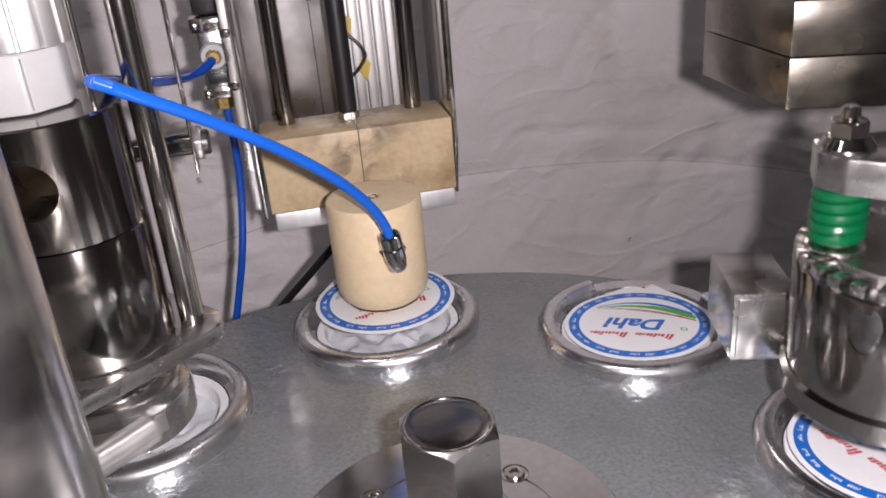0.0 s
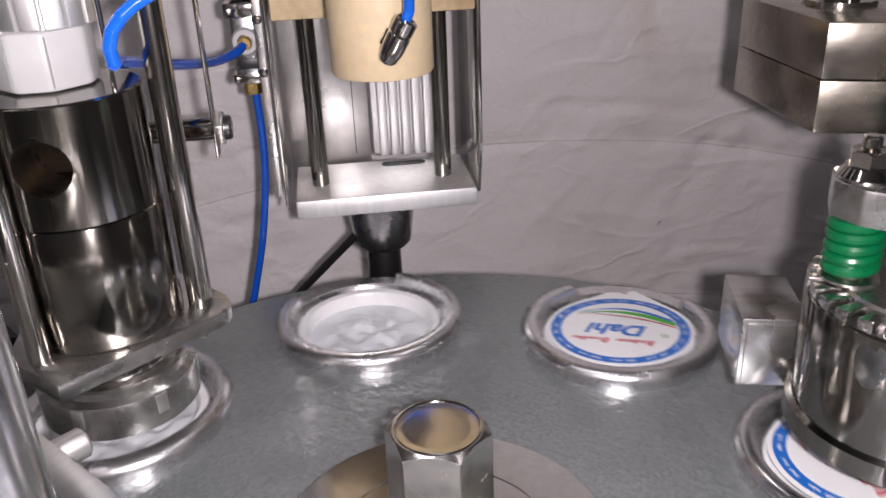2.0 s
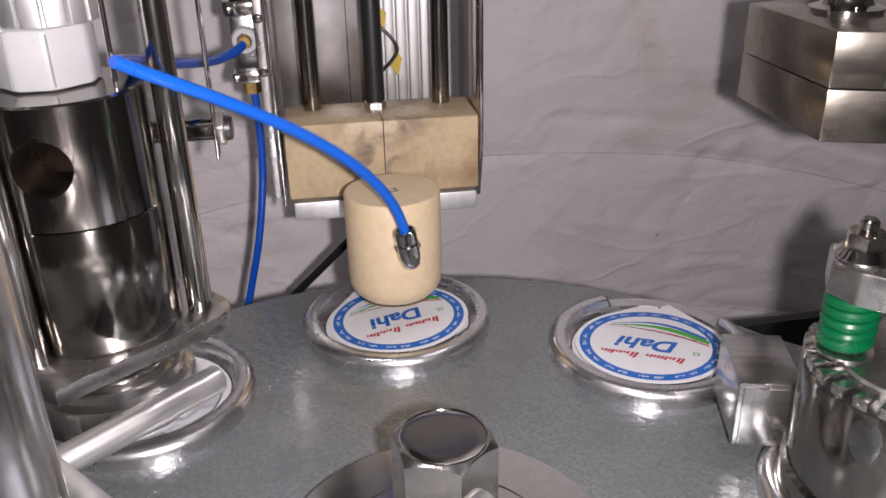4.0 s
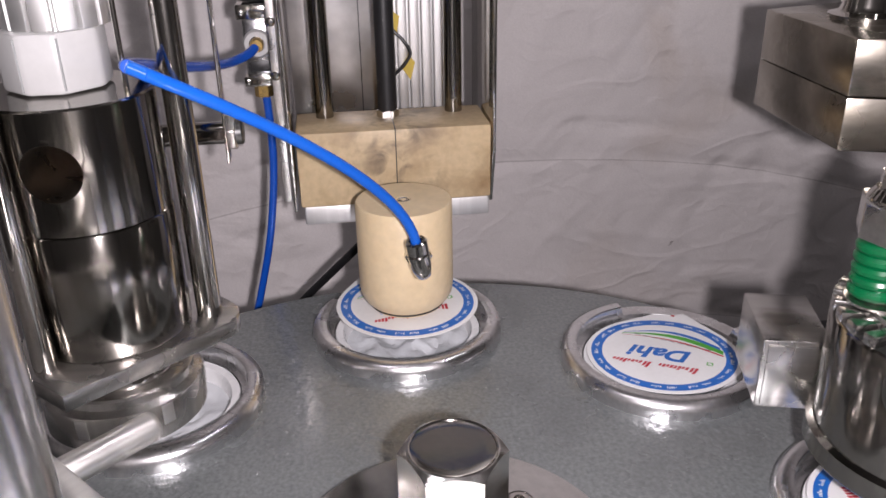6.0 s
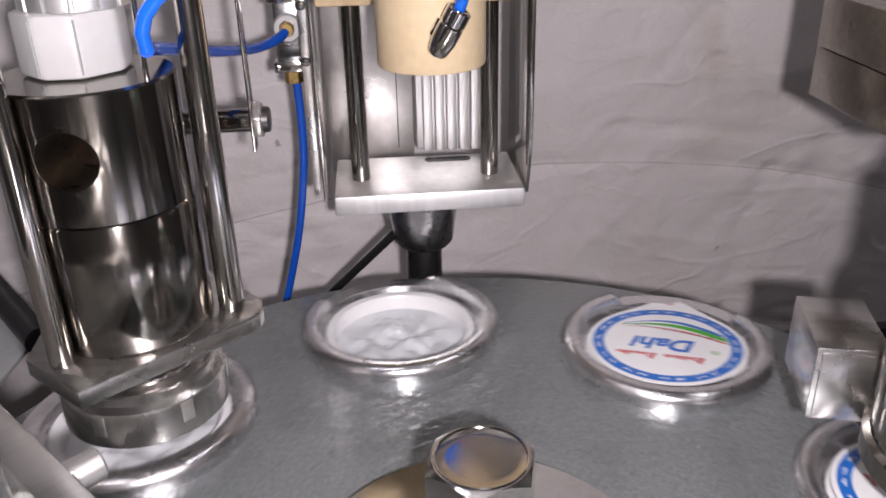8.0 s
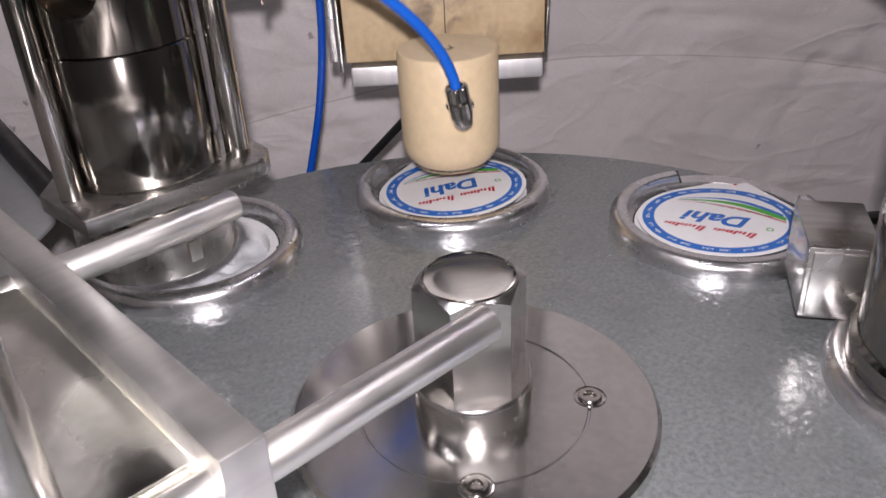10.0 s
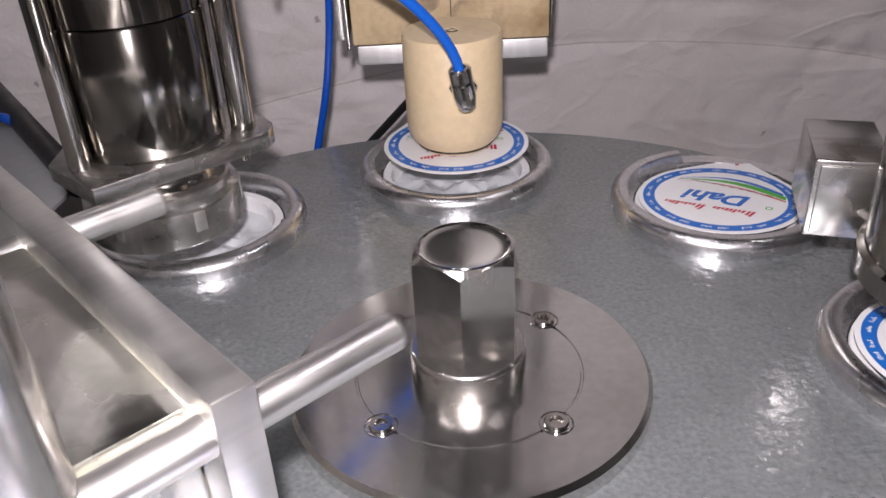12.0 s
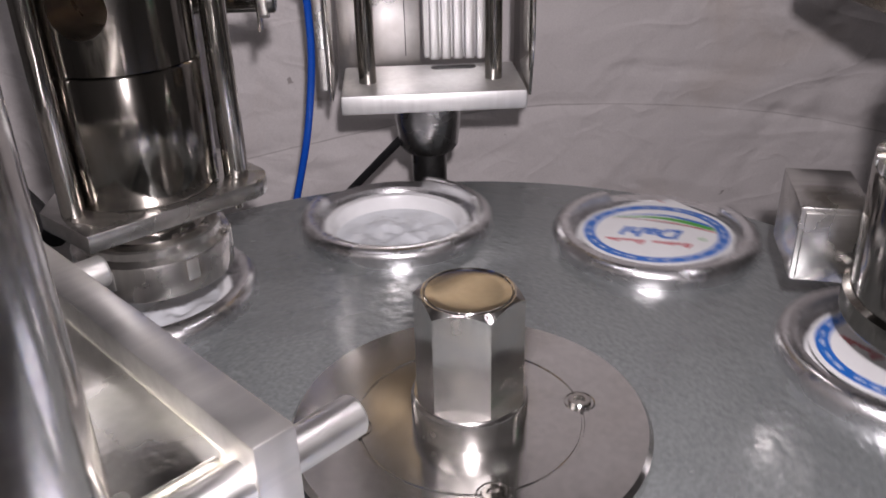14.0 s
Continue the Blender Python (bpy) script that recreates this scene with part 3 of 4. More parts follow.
def make_lid():
    """Local +y is the top of the print; the tear tab points to -y. z = 0 is the underside."""
    t = thing("foil_lid", "white foil cup lid printed with blue ring and green swoosh", "lid", group="printed lids")
    R = 0.0406
    pts = []
    a0 = radians(270 - 41)
    a1 = radians(270 + 41)
    n = 72
    for i in range(n + 1):
        a = a1 + (2 * math.pi - (a1 - a0)) * i / n
        pts.append((R * math.cos(a), R * math.sin(a)))
    pts += [(-0.0048, -0.0512), (-0.0018, -0.0534), (0.0018, -0.0534), (0.0048, -0.0512)]
    foil = prism_bm(pts, 0, 0.0004, 0)
    part("foil", foil, PAPER, t, smooth=False)
    z = 0.00046
    band = part("printed_band", ring_sector(0.0324, 0.0382, 0, 2 * math.pi, z, 96), INK_BLUE, t, "blue printed band", smooth=False)
    bm = bmesh.new()
    rng = random.Random(3)
    for k in range(12):
        a = k * math.pi / 6 + 0.15
        for d in (-0.20, -0.17, -0.14, -0.11, -0.08, 0.02, 0.05, 0.08, 0.11, 0.14):
            q = ring_sector(0.0345, 0.0355 + rng.choice((0, 0.0004, 0.0010)), a + d, a + d + rng.uniform(0.012, 0.020), 0.00006, 2)
            me = bpy.data.meshes.new("tmp")
            q.to_mesh(me)
            q.free()
            bm.from_mesh(me)
            bpy.data.meshes.remove(me)
    part("band_print", bm, PAPER, band, "small white printed marks", smooth=False, m=Matrix.Translation((0, 0, z)))
    part("red_swoosh", swoosh_bm(-0.0150, -0.0055, -0.0052, 0.0016, 0.0250, -0.0308, z), INK_RED, t, smooth=False)
    part("green_swoosh", swoosh_bm(-0.0165, -0.0090, -0.0072, 0.0046, 0.0245, -0.0304, z + 0.00006), INK_GREEN, t, smooth=False)
    part("blue_swoosh", swoosh_bm(-0.0180, -0.0130, -0.0088, 0.0030, 0.0240, -0.0286, z + 0.0001), INK_BLUE, t, smooth=False)
    bm = bmesh.new()
    for k in range(9):
        q = [bm.verts.new((-0.024 + 0.0048 * k + a, -0.0105 - 0.0009 * k + b, z)) for a, b in ((0, 0), (0.0036, -0.0006), (0.0036, 0.0002), (0, 0.0008))]
        bm.faces.new(q)
    part("fine_print", bm, GREYINK, t, "row of tiny grey marks", smooth=False)
    lettering("lettering", "Dahi", 0.0168, INK_BLUE, t, pose(0.001, 0.0008, z + 0.00005))
    bm = bmesh.new()
    # two words of slim slanted strokes, each with a tall first stroke
    srng = random.Random(9)
    for x0, count in ((-0.0195, 5), (0.0012, 5)):
        for k in range(count):
            x = x0 + 0.0034 * k + (0.0006 if k else 0.0)
            h = 0.0058 if k == 0 else srng.choice((0.0026, 0.0030, 0.0040))
            strokes = [(0, 0.0013, 0, h), (0.0018, 0.0012, 0, h * 0.8)]
            for dx, w, y0, y1 in strokes:
                bm.faces.new([bm.verts.new((1.16 * (x + dx + a * w) + 0.0030 + c * 0.32, 0.0116 + 1.05 * c, z)) for a, c in ((0, y0), (1, y0), (1, y1), (0, y1))])
    part("brand_print", bm, INK_RED, t, "red printed strokes", smooth=False)
    part("small_mark", ring_sector(0.0014, 0.0023, 0, 2 * math.pi, z, 4), INK_GREEN, t, smooth=False, m=pose(-0.0245, 0.0050, 0, 0, 0, 45))
    part("tab_dot", ring_sector(0.0, 0.0011, 0, 2 * math.pi, z, 12), INK_RED, t, smooth=False, m=pose(0, -0.0460, 0))
    return t


lids = [make_lid()]
for k in range(6):
    lids.append(copy_thing(lids[0], Matrix.Identity(4)))

# ---------------------------------------------------------------- lid placing unit
PX, PY = 0.0005, 0.189           # axis of the pressing head
BLOCK_LOW, BLOCK_HIGH = 0.061, 0.169


def placer_frame():
    f = thing("placer_frame", "polished steel frame with two guide rods holding the lid placer", "frame", m=pose(0.002, 0.011, 0.0045))
    part("base_plate", box_bm(-0.0575, 0.0560, 0.232, 0.300, 0.0425, 0.0545, 0.0012), ANODISED, f, "bright milled aluminium plate")
    part("side_plate", box_bm(-0.0635, -0.0615, 0.232, 0.302, 0.052, 0.42, 0.0003), CHROME, f)
    vs = [(0.236, 0.050), (0.302, 0.050), (0.302, 0.42), (0.226, 0.42), (0.226, 0.085)]
    bm = prism_bm(vs, 0, 0.002, 0.0003, Matrix(((0, 0, 1, 0.0570), (1, 0, 0, 0), (0, 1, 0, 0), (0, 0, 0, 1))))
    part("side_plate", bm, CHROME, f)
    part("back_plate", box_bm(-0.0610, -0.006, 0.303, 0.306, 0.045, 0.42, 0.0004), HAZED, f, "hazy polished back plate")
    # ribbed aluminium profile of the lifting cylinder
    prof = part("cylinder_profile", box_bm(-0.004, 0.041, 0.303, 0.335, 0.058, 0.42, 0.001), ANODISED, f, "ribbed aluminium cylinder profile")
    for k in range(5):
        part("rib", box_bm(0.0 + 0.0078 * k, 0.0062 + 0.0078 * k, 0.296, 0.3032, 0.058, 0.42, 0.0012), ANODISED, prof)
    part("back_seam", box_bm(-0.0165, -0.0158, 0.3022, 0.3031, 0.060, 0.42, 0.0001), DARKSTEEL, f, "dark seam in the back plate")
    part("side_strip", box_bm(-0.0690, -0.0645, 0.234, 0.238, 0.058, 0.42, 0.0003), ALU, f)
    part("slot", prism_bm([(0.004 + 0.004 * math.cos(t) + (0.022 if abs(t) < 1.6 else 0), 0.2900 + 0.004 * math.sin(t)) for t in [radians(-90 + 15 * k) for k in range(24)]], 0.0543, 0.0549, 0.0001), BLACK, f, "dark oblong slot")
    for x in (-0.0415, 0.0385):
        part("guide_rod", rod_bm(0.0055, 0.054, 0.42), BARREL, f, m=pose(x, 0.262, 0))
    for z in (0.135, 0.165):
        part("side_screw", lathe([(0, 0.0022), (0.0016, 0.0020), (0.0026, 0.0010), (0.0026, -0.001)], 20, pose(0, 0, 0, 90, 0, 0)), CHROME, f, m=pose(-0.0668, 0.2330, z))
    part("yellow_tie", tube_bm(smooth_line([(0.004, 0.292, 0.158), (0.003, 0.290, 0.150), (0.011, 0.288, 0.141), (0.015, 0.288, 0.133), (0.011, 0.288, 0.126), (0.004, 0.289, 0.119)], 6), 0.0011, 8), BLACK, f)
    part("yellow_tag", prism_bm([(0.009, 0.124), (0.015, 0.116), (0.018, 0.127), (0.014, 0.132)], 0, 0.0005, 0, Matrix(((1, 0, 0, 0), (0, 0, 1, 0.289), (0, 1, 0, 0), (0, 0, 0, 1)))), YELLOW, f)
    part("yellow_tag", prism_bm([(0.003, 0.146), (0.007, 0.144), (0.009, 0.156), (0.004, 0.160)], 0, 0.0005, 0, Matrix(((1, 0, 0, 0), (0, 0, 1, 0.290), (0, 1, 0, 0), (0, 0, 0, 1)))), YELLOW, f)
    # cone and post under the plate
    part("cone_hub", lathe([(0.0, 0.0427), (0.0215, 0.0427), (0.0215, 0.031), (0.0190, 0.012), (0.0160, 0.0085), (0, 0.0085)], 48), CASTGREY, f, "grey steel cone hub", m=pose(-0.004, 0.262, 0))
    part("post", rod_bm(0.0115, -0.9, 0.009), DARKSTEEL, f, "dark round post", m=pose(-0.004, 0.262, 0))
    part("lower_link", tube_bm([(-0.018, 0.262, 0.020), (-0.064, 0.286, -0.034), (-0.105, 0.307, -0.084)], 0.0028, 12), BLACK, f)
    return f


placer_frame()


def carriage():
    """Its origin is on the tilting axis, at the block's lower edge; it slides up and down."""
    c = thing("lid_placer", "sliding cream nylon block with a tilting suction head and air fitting", "machine head")
    bl = part("slide_block", box_bm(-0.0580, 0.0570, 0.0, 0.046, 0.0, 0.0455, 0.0012), NYLON_OLD, c, "stained cream nylon block", m=pose(0.0005, 0.048, 0))
    part("split_line", box_bm(-0.0003, 0.0003, -0.0004, 0.0465, 0.010, 0.0459, 0), STICKER, bl, smooth=False)
    part("piston_nut", hex_nut_bm(0.0068, 0.0456, 0.0500), CHROME, c, m=pose(-0.0015, 0.078, 0))
    part("piston_rod", rod_bm(0.0058, 0.049, 0.30), BLACK, c, "black piston rod", m=pose(-0.0015, 0.078, 0))
    part("pivot_shaft", rod_bm(0.006, 0.0, 0.046, m=pose(0, 0, 0, -90, 0, 0)), DARKSTEEL, c, m=pose(0, 0.005, 0.003))
    part("link_bracket", prism_bm([(-0.012, -0.004), (0.012, -0.004), (0.008, 0.012), (-0.004, 0.012)], 0, 0.012, 0.001, pose(0, 0.047, 0, 90, 0, 0)), DARKSTEEL, c)
    h = part("suction_head", lathe([(0, -0.0430), (0.0185, -0.0430), (0.0205, -0.0420), (0.0210, -0.0402), (0.0240, -0.0372), (0.0259, -0.0335), (0.0265, -0.0290), (0.0265, 0.0192), (0.0257, 0.0205), (0.0042, 0.0205), (0.0040, 0.0190), (0.0016, 0.0190), (0.0014, 0.0205), (0, 0.0205)], 72), NYLON, c, "cream nylon suction cylinder")
    part("rubber_rim", lathe([(0.0204, -0.0416), (0.0213, -0.0410), (0.0213, -0.0400), (0.0206, -0.0394)], 64, closed=True), BLACK, h)
    part("rim_screw", lathe([(0, 0.0203), (0.0012, 0.0203), (0.0028, 0.0207), (0.0034, 0.0203)], 20), CASTGREY, h)
    fit = part("air_fitting", hex_nut_bm(0.0072, 0, 0.006), CHROME, c, "nickel-plated elbow fitting", m=pose(0.0045, -0.0260, 0.0, 90, 0, 0))
    el = part("elbow", lathe([(0, -0.0105), (0.0034, -0.0105), (0.0046, -0.0092), (0.0054, -0.0050), (0.0058, -0.003), (0.0058, 0.004), (0.0052, 0.0048), (0.0058, 0.0056), (0.0058, 0.0118), (0.0048, 0.0126), (0.0036, 0.0126), (0.0036, 0.010), (0, 0.010)], 24), CHROME, c, "nickel-plated push-in elbow", m=pose(0.0045, -0.0355, 0))
    return c, h, el


placer, suction_head, elbow = carriage()

# ---------------------------------------------------------------- valve and hoses
ANCHOR = Vector((-0.1066, 0.0840, 0.1813))


def valve():
    v = thing("hand_valve", "small cast metal pneumatic valve with brass and blue hose fittings", "valve", m=pose(-0.0746, 0.2745, 0.1525))
    part("body", box_bm(-0.0080, 0.0080, -0.010, 0.012, -0.018, 0.020, 0.002), CASTGREY, v)
    part("flange", box_bm(-0.0108, 0.0108, -0.0115, 0.012, 0.015, 0.0240, 0.0012), CHROME, v)
    part("flange", box_bm(-0.0098, 0.0098, -0.0115, 0.012, -0.0235, -0.0170, 0.0012), CHROME, v)
    part("boss", lathe([(0.0080, 0), (0.0080, 0.004), (0.0070, 0.0058), (0.0045, 0.0058)], 32, pose(0, -0.009, 0.002, 90, 0, 0)), WHITE_PLASTIC, v)
    part("brass_elbow", lathe([(0, 0), (0.0040, 0), (0.0040, 0.0045), (0.0034, 0.0060), (0, 0.0060)], 24, pose(0, -0.014, 0.002, 90, 0, 0)), BRASS, v)
    part("brass_nut", hex_nut_bm(0.0055, -0.0315, -0.0235), BRASS, v)
    part("coil", box_bm(-0.008, 0.008, -0.008, 0.010, 0.0248, 0.060, 0.002), BLACK, v, "black solenoid coil")
    for x in (-0.0078, 0.0078):
        for z in (0.0195, -0.0202):
            part("screw", lathe([(0, 0.0015), (0.0017, 0.0010), (0.0018, -0.001)], 14, pose(x, -0.0116, z, 90, 0, 0)), CHROME, v)
    part("name_plate", box_bm(-0.0055, 0.0055, -0.0106, -0.0099, -0.0145, -0.0085, 0.0002), BLACK, v)


valve()


def fixed_hoses():
    h = thing("feed_hose", "thin blue air hose running down from the valve", "hose")
    part("hose_run", tube_bm(smooth_line([(-0.0746, 0.2745, 0.1245), (-0.0736, 0.277, 0.1145), (-0.0742, 0.280, 0.075), (-0.081, 0.280, 0.027), (-0.093, 0.280, -0.021), (-0.12, 0.28, -0.12), (-0.14, 0.30, -0.4)], 8), 0.0025, 14), HOSE_SHADED, h)
    h = thing("valve_hose", "thin blue air hose curving from the valve elbow round a rod", "hose")
    part("hose_run", tube_bm(smooth_line([(-0.0746, 0.2585, 0.1545), (-0.0785, 0.2500, 0.1515), (-0.0860, 0.2350, 0.1505), (-0.0920, 0.2120, 0.1537), (-0.1000, 0.1750, 0.1612), (-0.1060, 0.1400, 0.1695), (-0.1088, 0.1150, 0.1755), (-0.1098, 0.1000, 0.1788), (-0.1085, 0.0890, 0.1808), tuple(ANCHOR)], 8), 0.0027, 14), HOSE_SHADED, h)
    h = thing("side_hose", "blue air hose lying beside the machine", "hose")
    part("hose_run", tube_bm(smooth_line([(-0.46, 0.425, -0.0135), (-0.40, 0.400, -0.0135), (-0.35, 0.352, -0.0125), (-0.328, 0.336, -0.010), (-0.315, 0.340, -0.025)], 6), 0.0036, 12), HOSE_SHADED, h)


fixed_hoses()

HOSE_LEN = 0.1742
HOSE_N = 26
air_hose = thing("air_hose", "flexible blue air hose feeding the suction head", "hose")
hose_seg = HOSE_LEN / HOSE_N


def make_hose():
    out = []
    bm = lathe([(0, -0.0010), (0.0021, -0.0006), (0.0027, 0.0), (0.0027, hose_seg), (0.0021, hose_seg + 0.0006), (0, hose_seg + 0.0010)], 14)
    first = part("hose_piece", bm, HOSE, air_hose)
    out.append(first)
    for k in range(HOSE_N - 1):
        o = new("hose_piece", first.data)
        o.parent = air_hose
        out.append(o)
    return out


hose_pieces = make_hose()

# ---------------------------------------------------------------- filler on the left
FX, FY = -0.1355, 0.097


def filler():
    f = thing("filling_head", "mirror-polished steel filling cylinder held by two rods and a plate", "machine head", m=pose(FX, FY, 0.004))
    R = 0.0328
    # upper barrel with a cross bore: the wall is a grid with the bore cut out
    bm = bmesh.new()
    seg, nz = 96, 36
    z0, z1 = 0.1195, 0.1665
    ha, hz, hr = radians(-92), 0.1440, 0.0110
    vs = {}
    def inside(a, z):
        d = (a - ha + math.pi) % (2 * math.pi) - math.pi
        return math.hypot(R * math.sin(d), z - hz) < hr and abs(d) < 1.2
    for j in range(nz + 1):
        for i in range(seg):
            a = 2 * math.pi * i / seg
            z = z0 + (z1 - z0) * j / nz
            d = (a - ha + math.pi) % (2 * math.pi) - math.pi
            u, w = R * math.sin(d), z - hz
            dist = math.hypot(u, w)
            if abs(d) < 1.2 and abs(dist - hr) < 0.0012 and dist > 1e-5:
                u, w = u * hr / dist, w * hr / dist
                d = math.asin(max(-1, min(1, u / R)))
                a, z = ha + d, hz + w
            vs[i, j] = bm.verts.new((R * math.cos(a), R * math.sin(a), z))
    for j in range(nz):
        for i in range(seg):
            k = (i + 1) % seg
            if not inside(2 * math.pi * (i + 0.5) / seg, z0 + (z1 - z0) * (j + 0.5) / nz):
                bm.faces.new((vs[i, j], vs[k, j], vs[k, j + 1], vs[i, j + 1]))
    # the bore's wall, a sleeve of its own
    cx = Vector((math.cos(ha), math.sin(ha), 0))
    sx = Vector((-math.sin(ha), math.cos(ha), 0))
    sleeve, rings = bmesh.new(), []
    for dep in (0.0, 0.012, 0.054):
        ring = []
        for k in range(40):
            t = 2 * math.pi * k / 40
            u, w = hr * math.cos(t), hr * math.sin(t)
            ring.append(sleeve.verts.new(cx * (math.sqrt(R * R - u * u) - dep) + sx * u + Vector((0, 0, hz + w))))
        rings.append(ring)
    for a, b in zip(rings, rings[1:]):
        for k in range(40):
            sleeve.faces.new((a[k], a[(k + 1) % 40], b[(k + 1) % 40], b[k]))
    sleeve.faces.new(rings[-1])
    top = [vs[i, nz] for i in range(seg)]
    inner = [bm.verts.new((v.co.x * 0.97, v.co.y * 0.97, z1 + 0.0008)) for v in top]
    for i in range(seg):
        bm.faces.new((top[i], top[(i + 1) % seg], inner[(i + 1) % seg], inner[i]))
    bm.faces.new(inner)
    bmesh.ops.remove_doubles(bm, verts=bm.verts, dist=1e-6)
    ub = part("upper_barrel", bm, BARREL, f, "polished barrel with a round side bore", m=pose(0.0015, 0, 0))
    part("bore", sleeve, DARKBORE, ub, "shaded cross bore")
    part("lower_barrel", lathe([(0, 0.0642), (R - 0.001, 0.0642), (R, 0.066), (R, 0.1178), (R - 0.0006, 0.1188), (R - 0.0012, 0.1194), (0, 0.1194)], 96), BARREL, f, m=pose(0.0015, 0, 0))
    def loc(x, y):
        return (x + 0.1365, y - 0.100)
    rim = [loc(-0.0965 + 0.0145 * math.cos(t), 0.1030 + 0.0145 * math.sin(t)) for t in [radians(-62 + 21 * k) for k in range(6)]]
    part("bracket_plate", prism_bm([loc(-0.1425, 0.0465)] + rim + [loc(-0.118, 0.150), loc(-0.172, 0.120), loc(-0.1695, 0.0720)], 0.0565, 0.0640, 0.0006), BRUSHED, f, "steel plate under the barrel")
    for (x, y) in ((0.0415, 0.004), (-0.0175, -0.033)):
        part("tie_rod", rod_bm(0.0054 if x > 0 else 0.0044, 0.064, 0.42), CHROME, f, m=pose(x, y, 0))
    part("bolt_tip", rod_bm(0.0020, 0.0505, 0.057, 0.0004, 16), CHROME, f, m=pose(0.0415, -0.001, 0))
    part("neck", lathe([(0.0235, 0.0570), (0.0235, 0.0545), (0.0228, 0.0535), (0.0235, 0.0525), (0.0228, 0.0515), (0.0235, 0.0505), (0.0228, 0.0495), (0.0235, 0.048), (0.0235, 0.040)], 64), CHROME, f, m=pose(0.0030, -0.002, 0))
    noz = part("nozzle_collar", lathe([(0.024, 0.0460), (0.0295, 0.0460), (0.0305, 0.0452), (0.0308, 0.0420), (0.0338, 0.0400), (0.0342, 0.0388), (0.0342, 0.0245), (0.0332, 0.0235), (0.0260, 0.0235), (0.0255, 0.030), (0.0, 0.030)], 96), CHROME_TURNED, f, "turned steel nozzle collar with slots", m=pose(0.0015, -0.002, 0))
    for k in range(6):
        part("slot", box_bm(-0.0027, 0.0027, 0.0330, 0.0346, 0.0300, 0.0392, 0.0004), SATIN, noz, m=pose(0, 0, 0, 0, 0, 162 + 60 * k))
    # air cylinder on top
    oct_ = []
    for k, (x, y) in enumerate(((-1, -0.38), (-0.38, -1), (0.38, -1), (1, -0.38), (1, 0.38), (0.38, 1), (-0.38, 1), (-1, 0.38))):
        oct_.append((0.0188 * x - 0.0015, 0.0195 * y + 0.006))
    ac = part("white_end_cap", prism_bm(oct_, 0.1676, 0.1905, 0.0022), WHITE_PLASTIC, f, "white plastic end cap")
    for x in (-0.0074, 0.0074):
        part("seam", box_bm(-0.0015 + x - 0.0003, -0.0015 + x + 0.0003, -0.01365, -0.012, 0.1695, 0.1885, 0), GREYSHEET, ac, smooth=False)
    barrel = part("ribbed_barrel", lathe([(0.0165, 0.1906), (0.0165, 0.42)], 32), ANODISED, f, "bright ribbed aluminium cylinder barrel", m=pose(0.002, 0.006, 0))
    for k in range(14):
        part("rib", box_bm(-0.0036, 0.0036, 0.0160, 0.0195, 0.1906, 0.42, 0.0008), ANODISED, barrel, m=pose(0, 0, 0, 0, 0, 360 * k / 14))
    part("thin_rod", rod_bm(0.0011, 0.167, 0.42), CHROME, f, m=pose(0.026, -0.008, 0))


filler()


def sensor():
    s = thing("proximity_sensor", "round chrome sensor with a white nut on a thin steel strip", "sensor", m=pose(-0.0972, 0.1632, 0.1316))
    part("barrel", lathe([(0, -0.020), (0.0048, -0.020), (0.0054, -0.019), (0.0054, 0.0112), (0, 0.0112)], 32, pose(0, 0, 0, 0, 90, 0)), BARREL, s)
    part("tip", lathe([(0, -0.0235), (0.0024, -0.0235), (0.0030, -0.0228), (0.0030, -0.0200)], 24, pose(0, 0, 0, 0, 90, 0)), CHROME, s)
    hexa = [(0.0092 * math.cos(radians(60 * k + 12)), 0.0092 * math.sin(radians(60 * k + 12))) for k in range(6)]
    part("hex_nut", prism_bm(hexa, 0.0128, 0.0168, 0.0007, pose(0, 0, 0, 0, 90, 0)), ALU, s, "bright hexagonal nut")
    part("cable_tail", lathe([(0, 0.0202), (0.0052, 0.0202), (0.0060, 0.0194), (0.0060, 0.0168), (0, 0.0168)], 32, pose(0, 0, 0, 0, 90, 0)), DARKSTEEL, s, "dark sensor end")
    part("strip", box_bm(0.0114, 0.0126, -0.005, 0.005, -0.014, 0.25, 0.0003), CHROME, s)

sensor()

# ---------------------------------------------------------------- sealing press on the right
HX, HY = 0.184, 0.000
HEAD_UP, HEAD_DOWN = 0.0, -0.027


def press_block():
    b = thing("press_block", "two-layer polished steel block above the sealing head", "machine block")
    pts = [(0.186, 0.093), (0.2435, 0.073), (0.263, 0.127), (0.250, 0.190), (0.187, 0.174)]
    part("lower_block", prism_bm(pts, 0.1285, 0.1524, 0.0008), DARKBRUSH, b)
    part("upper_block", prism_bm(pts, 0.1528, 0.1775, 0.0008), DARKBRUSH, b)
    part("column", lathe([(0.017, 0.1775), (0.017, 0.1800), (0.0125, 0.1815), (0.0112, 0.184), (0.0112, 1.9995), (0, 1.9995)], 40), CHROME, b, m=pose(0.2170, 0.137, 0))


press_block()


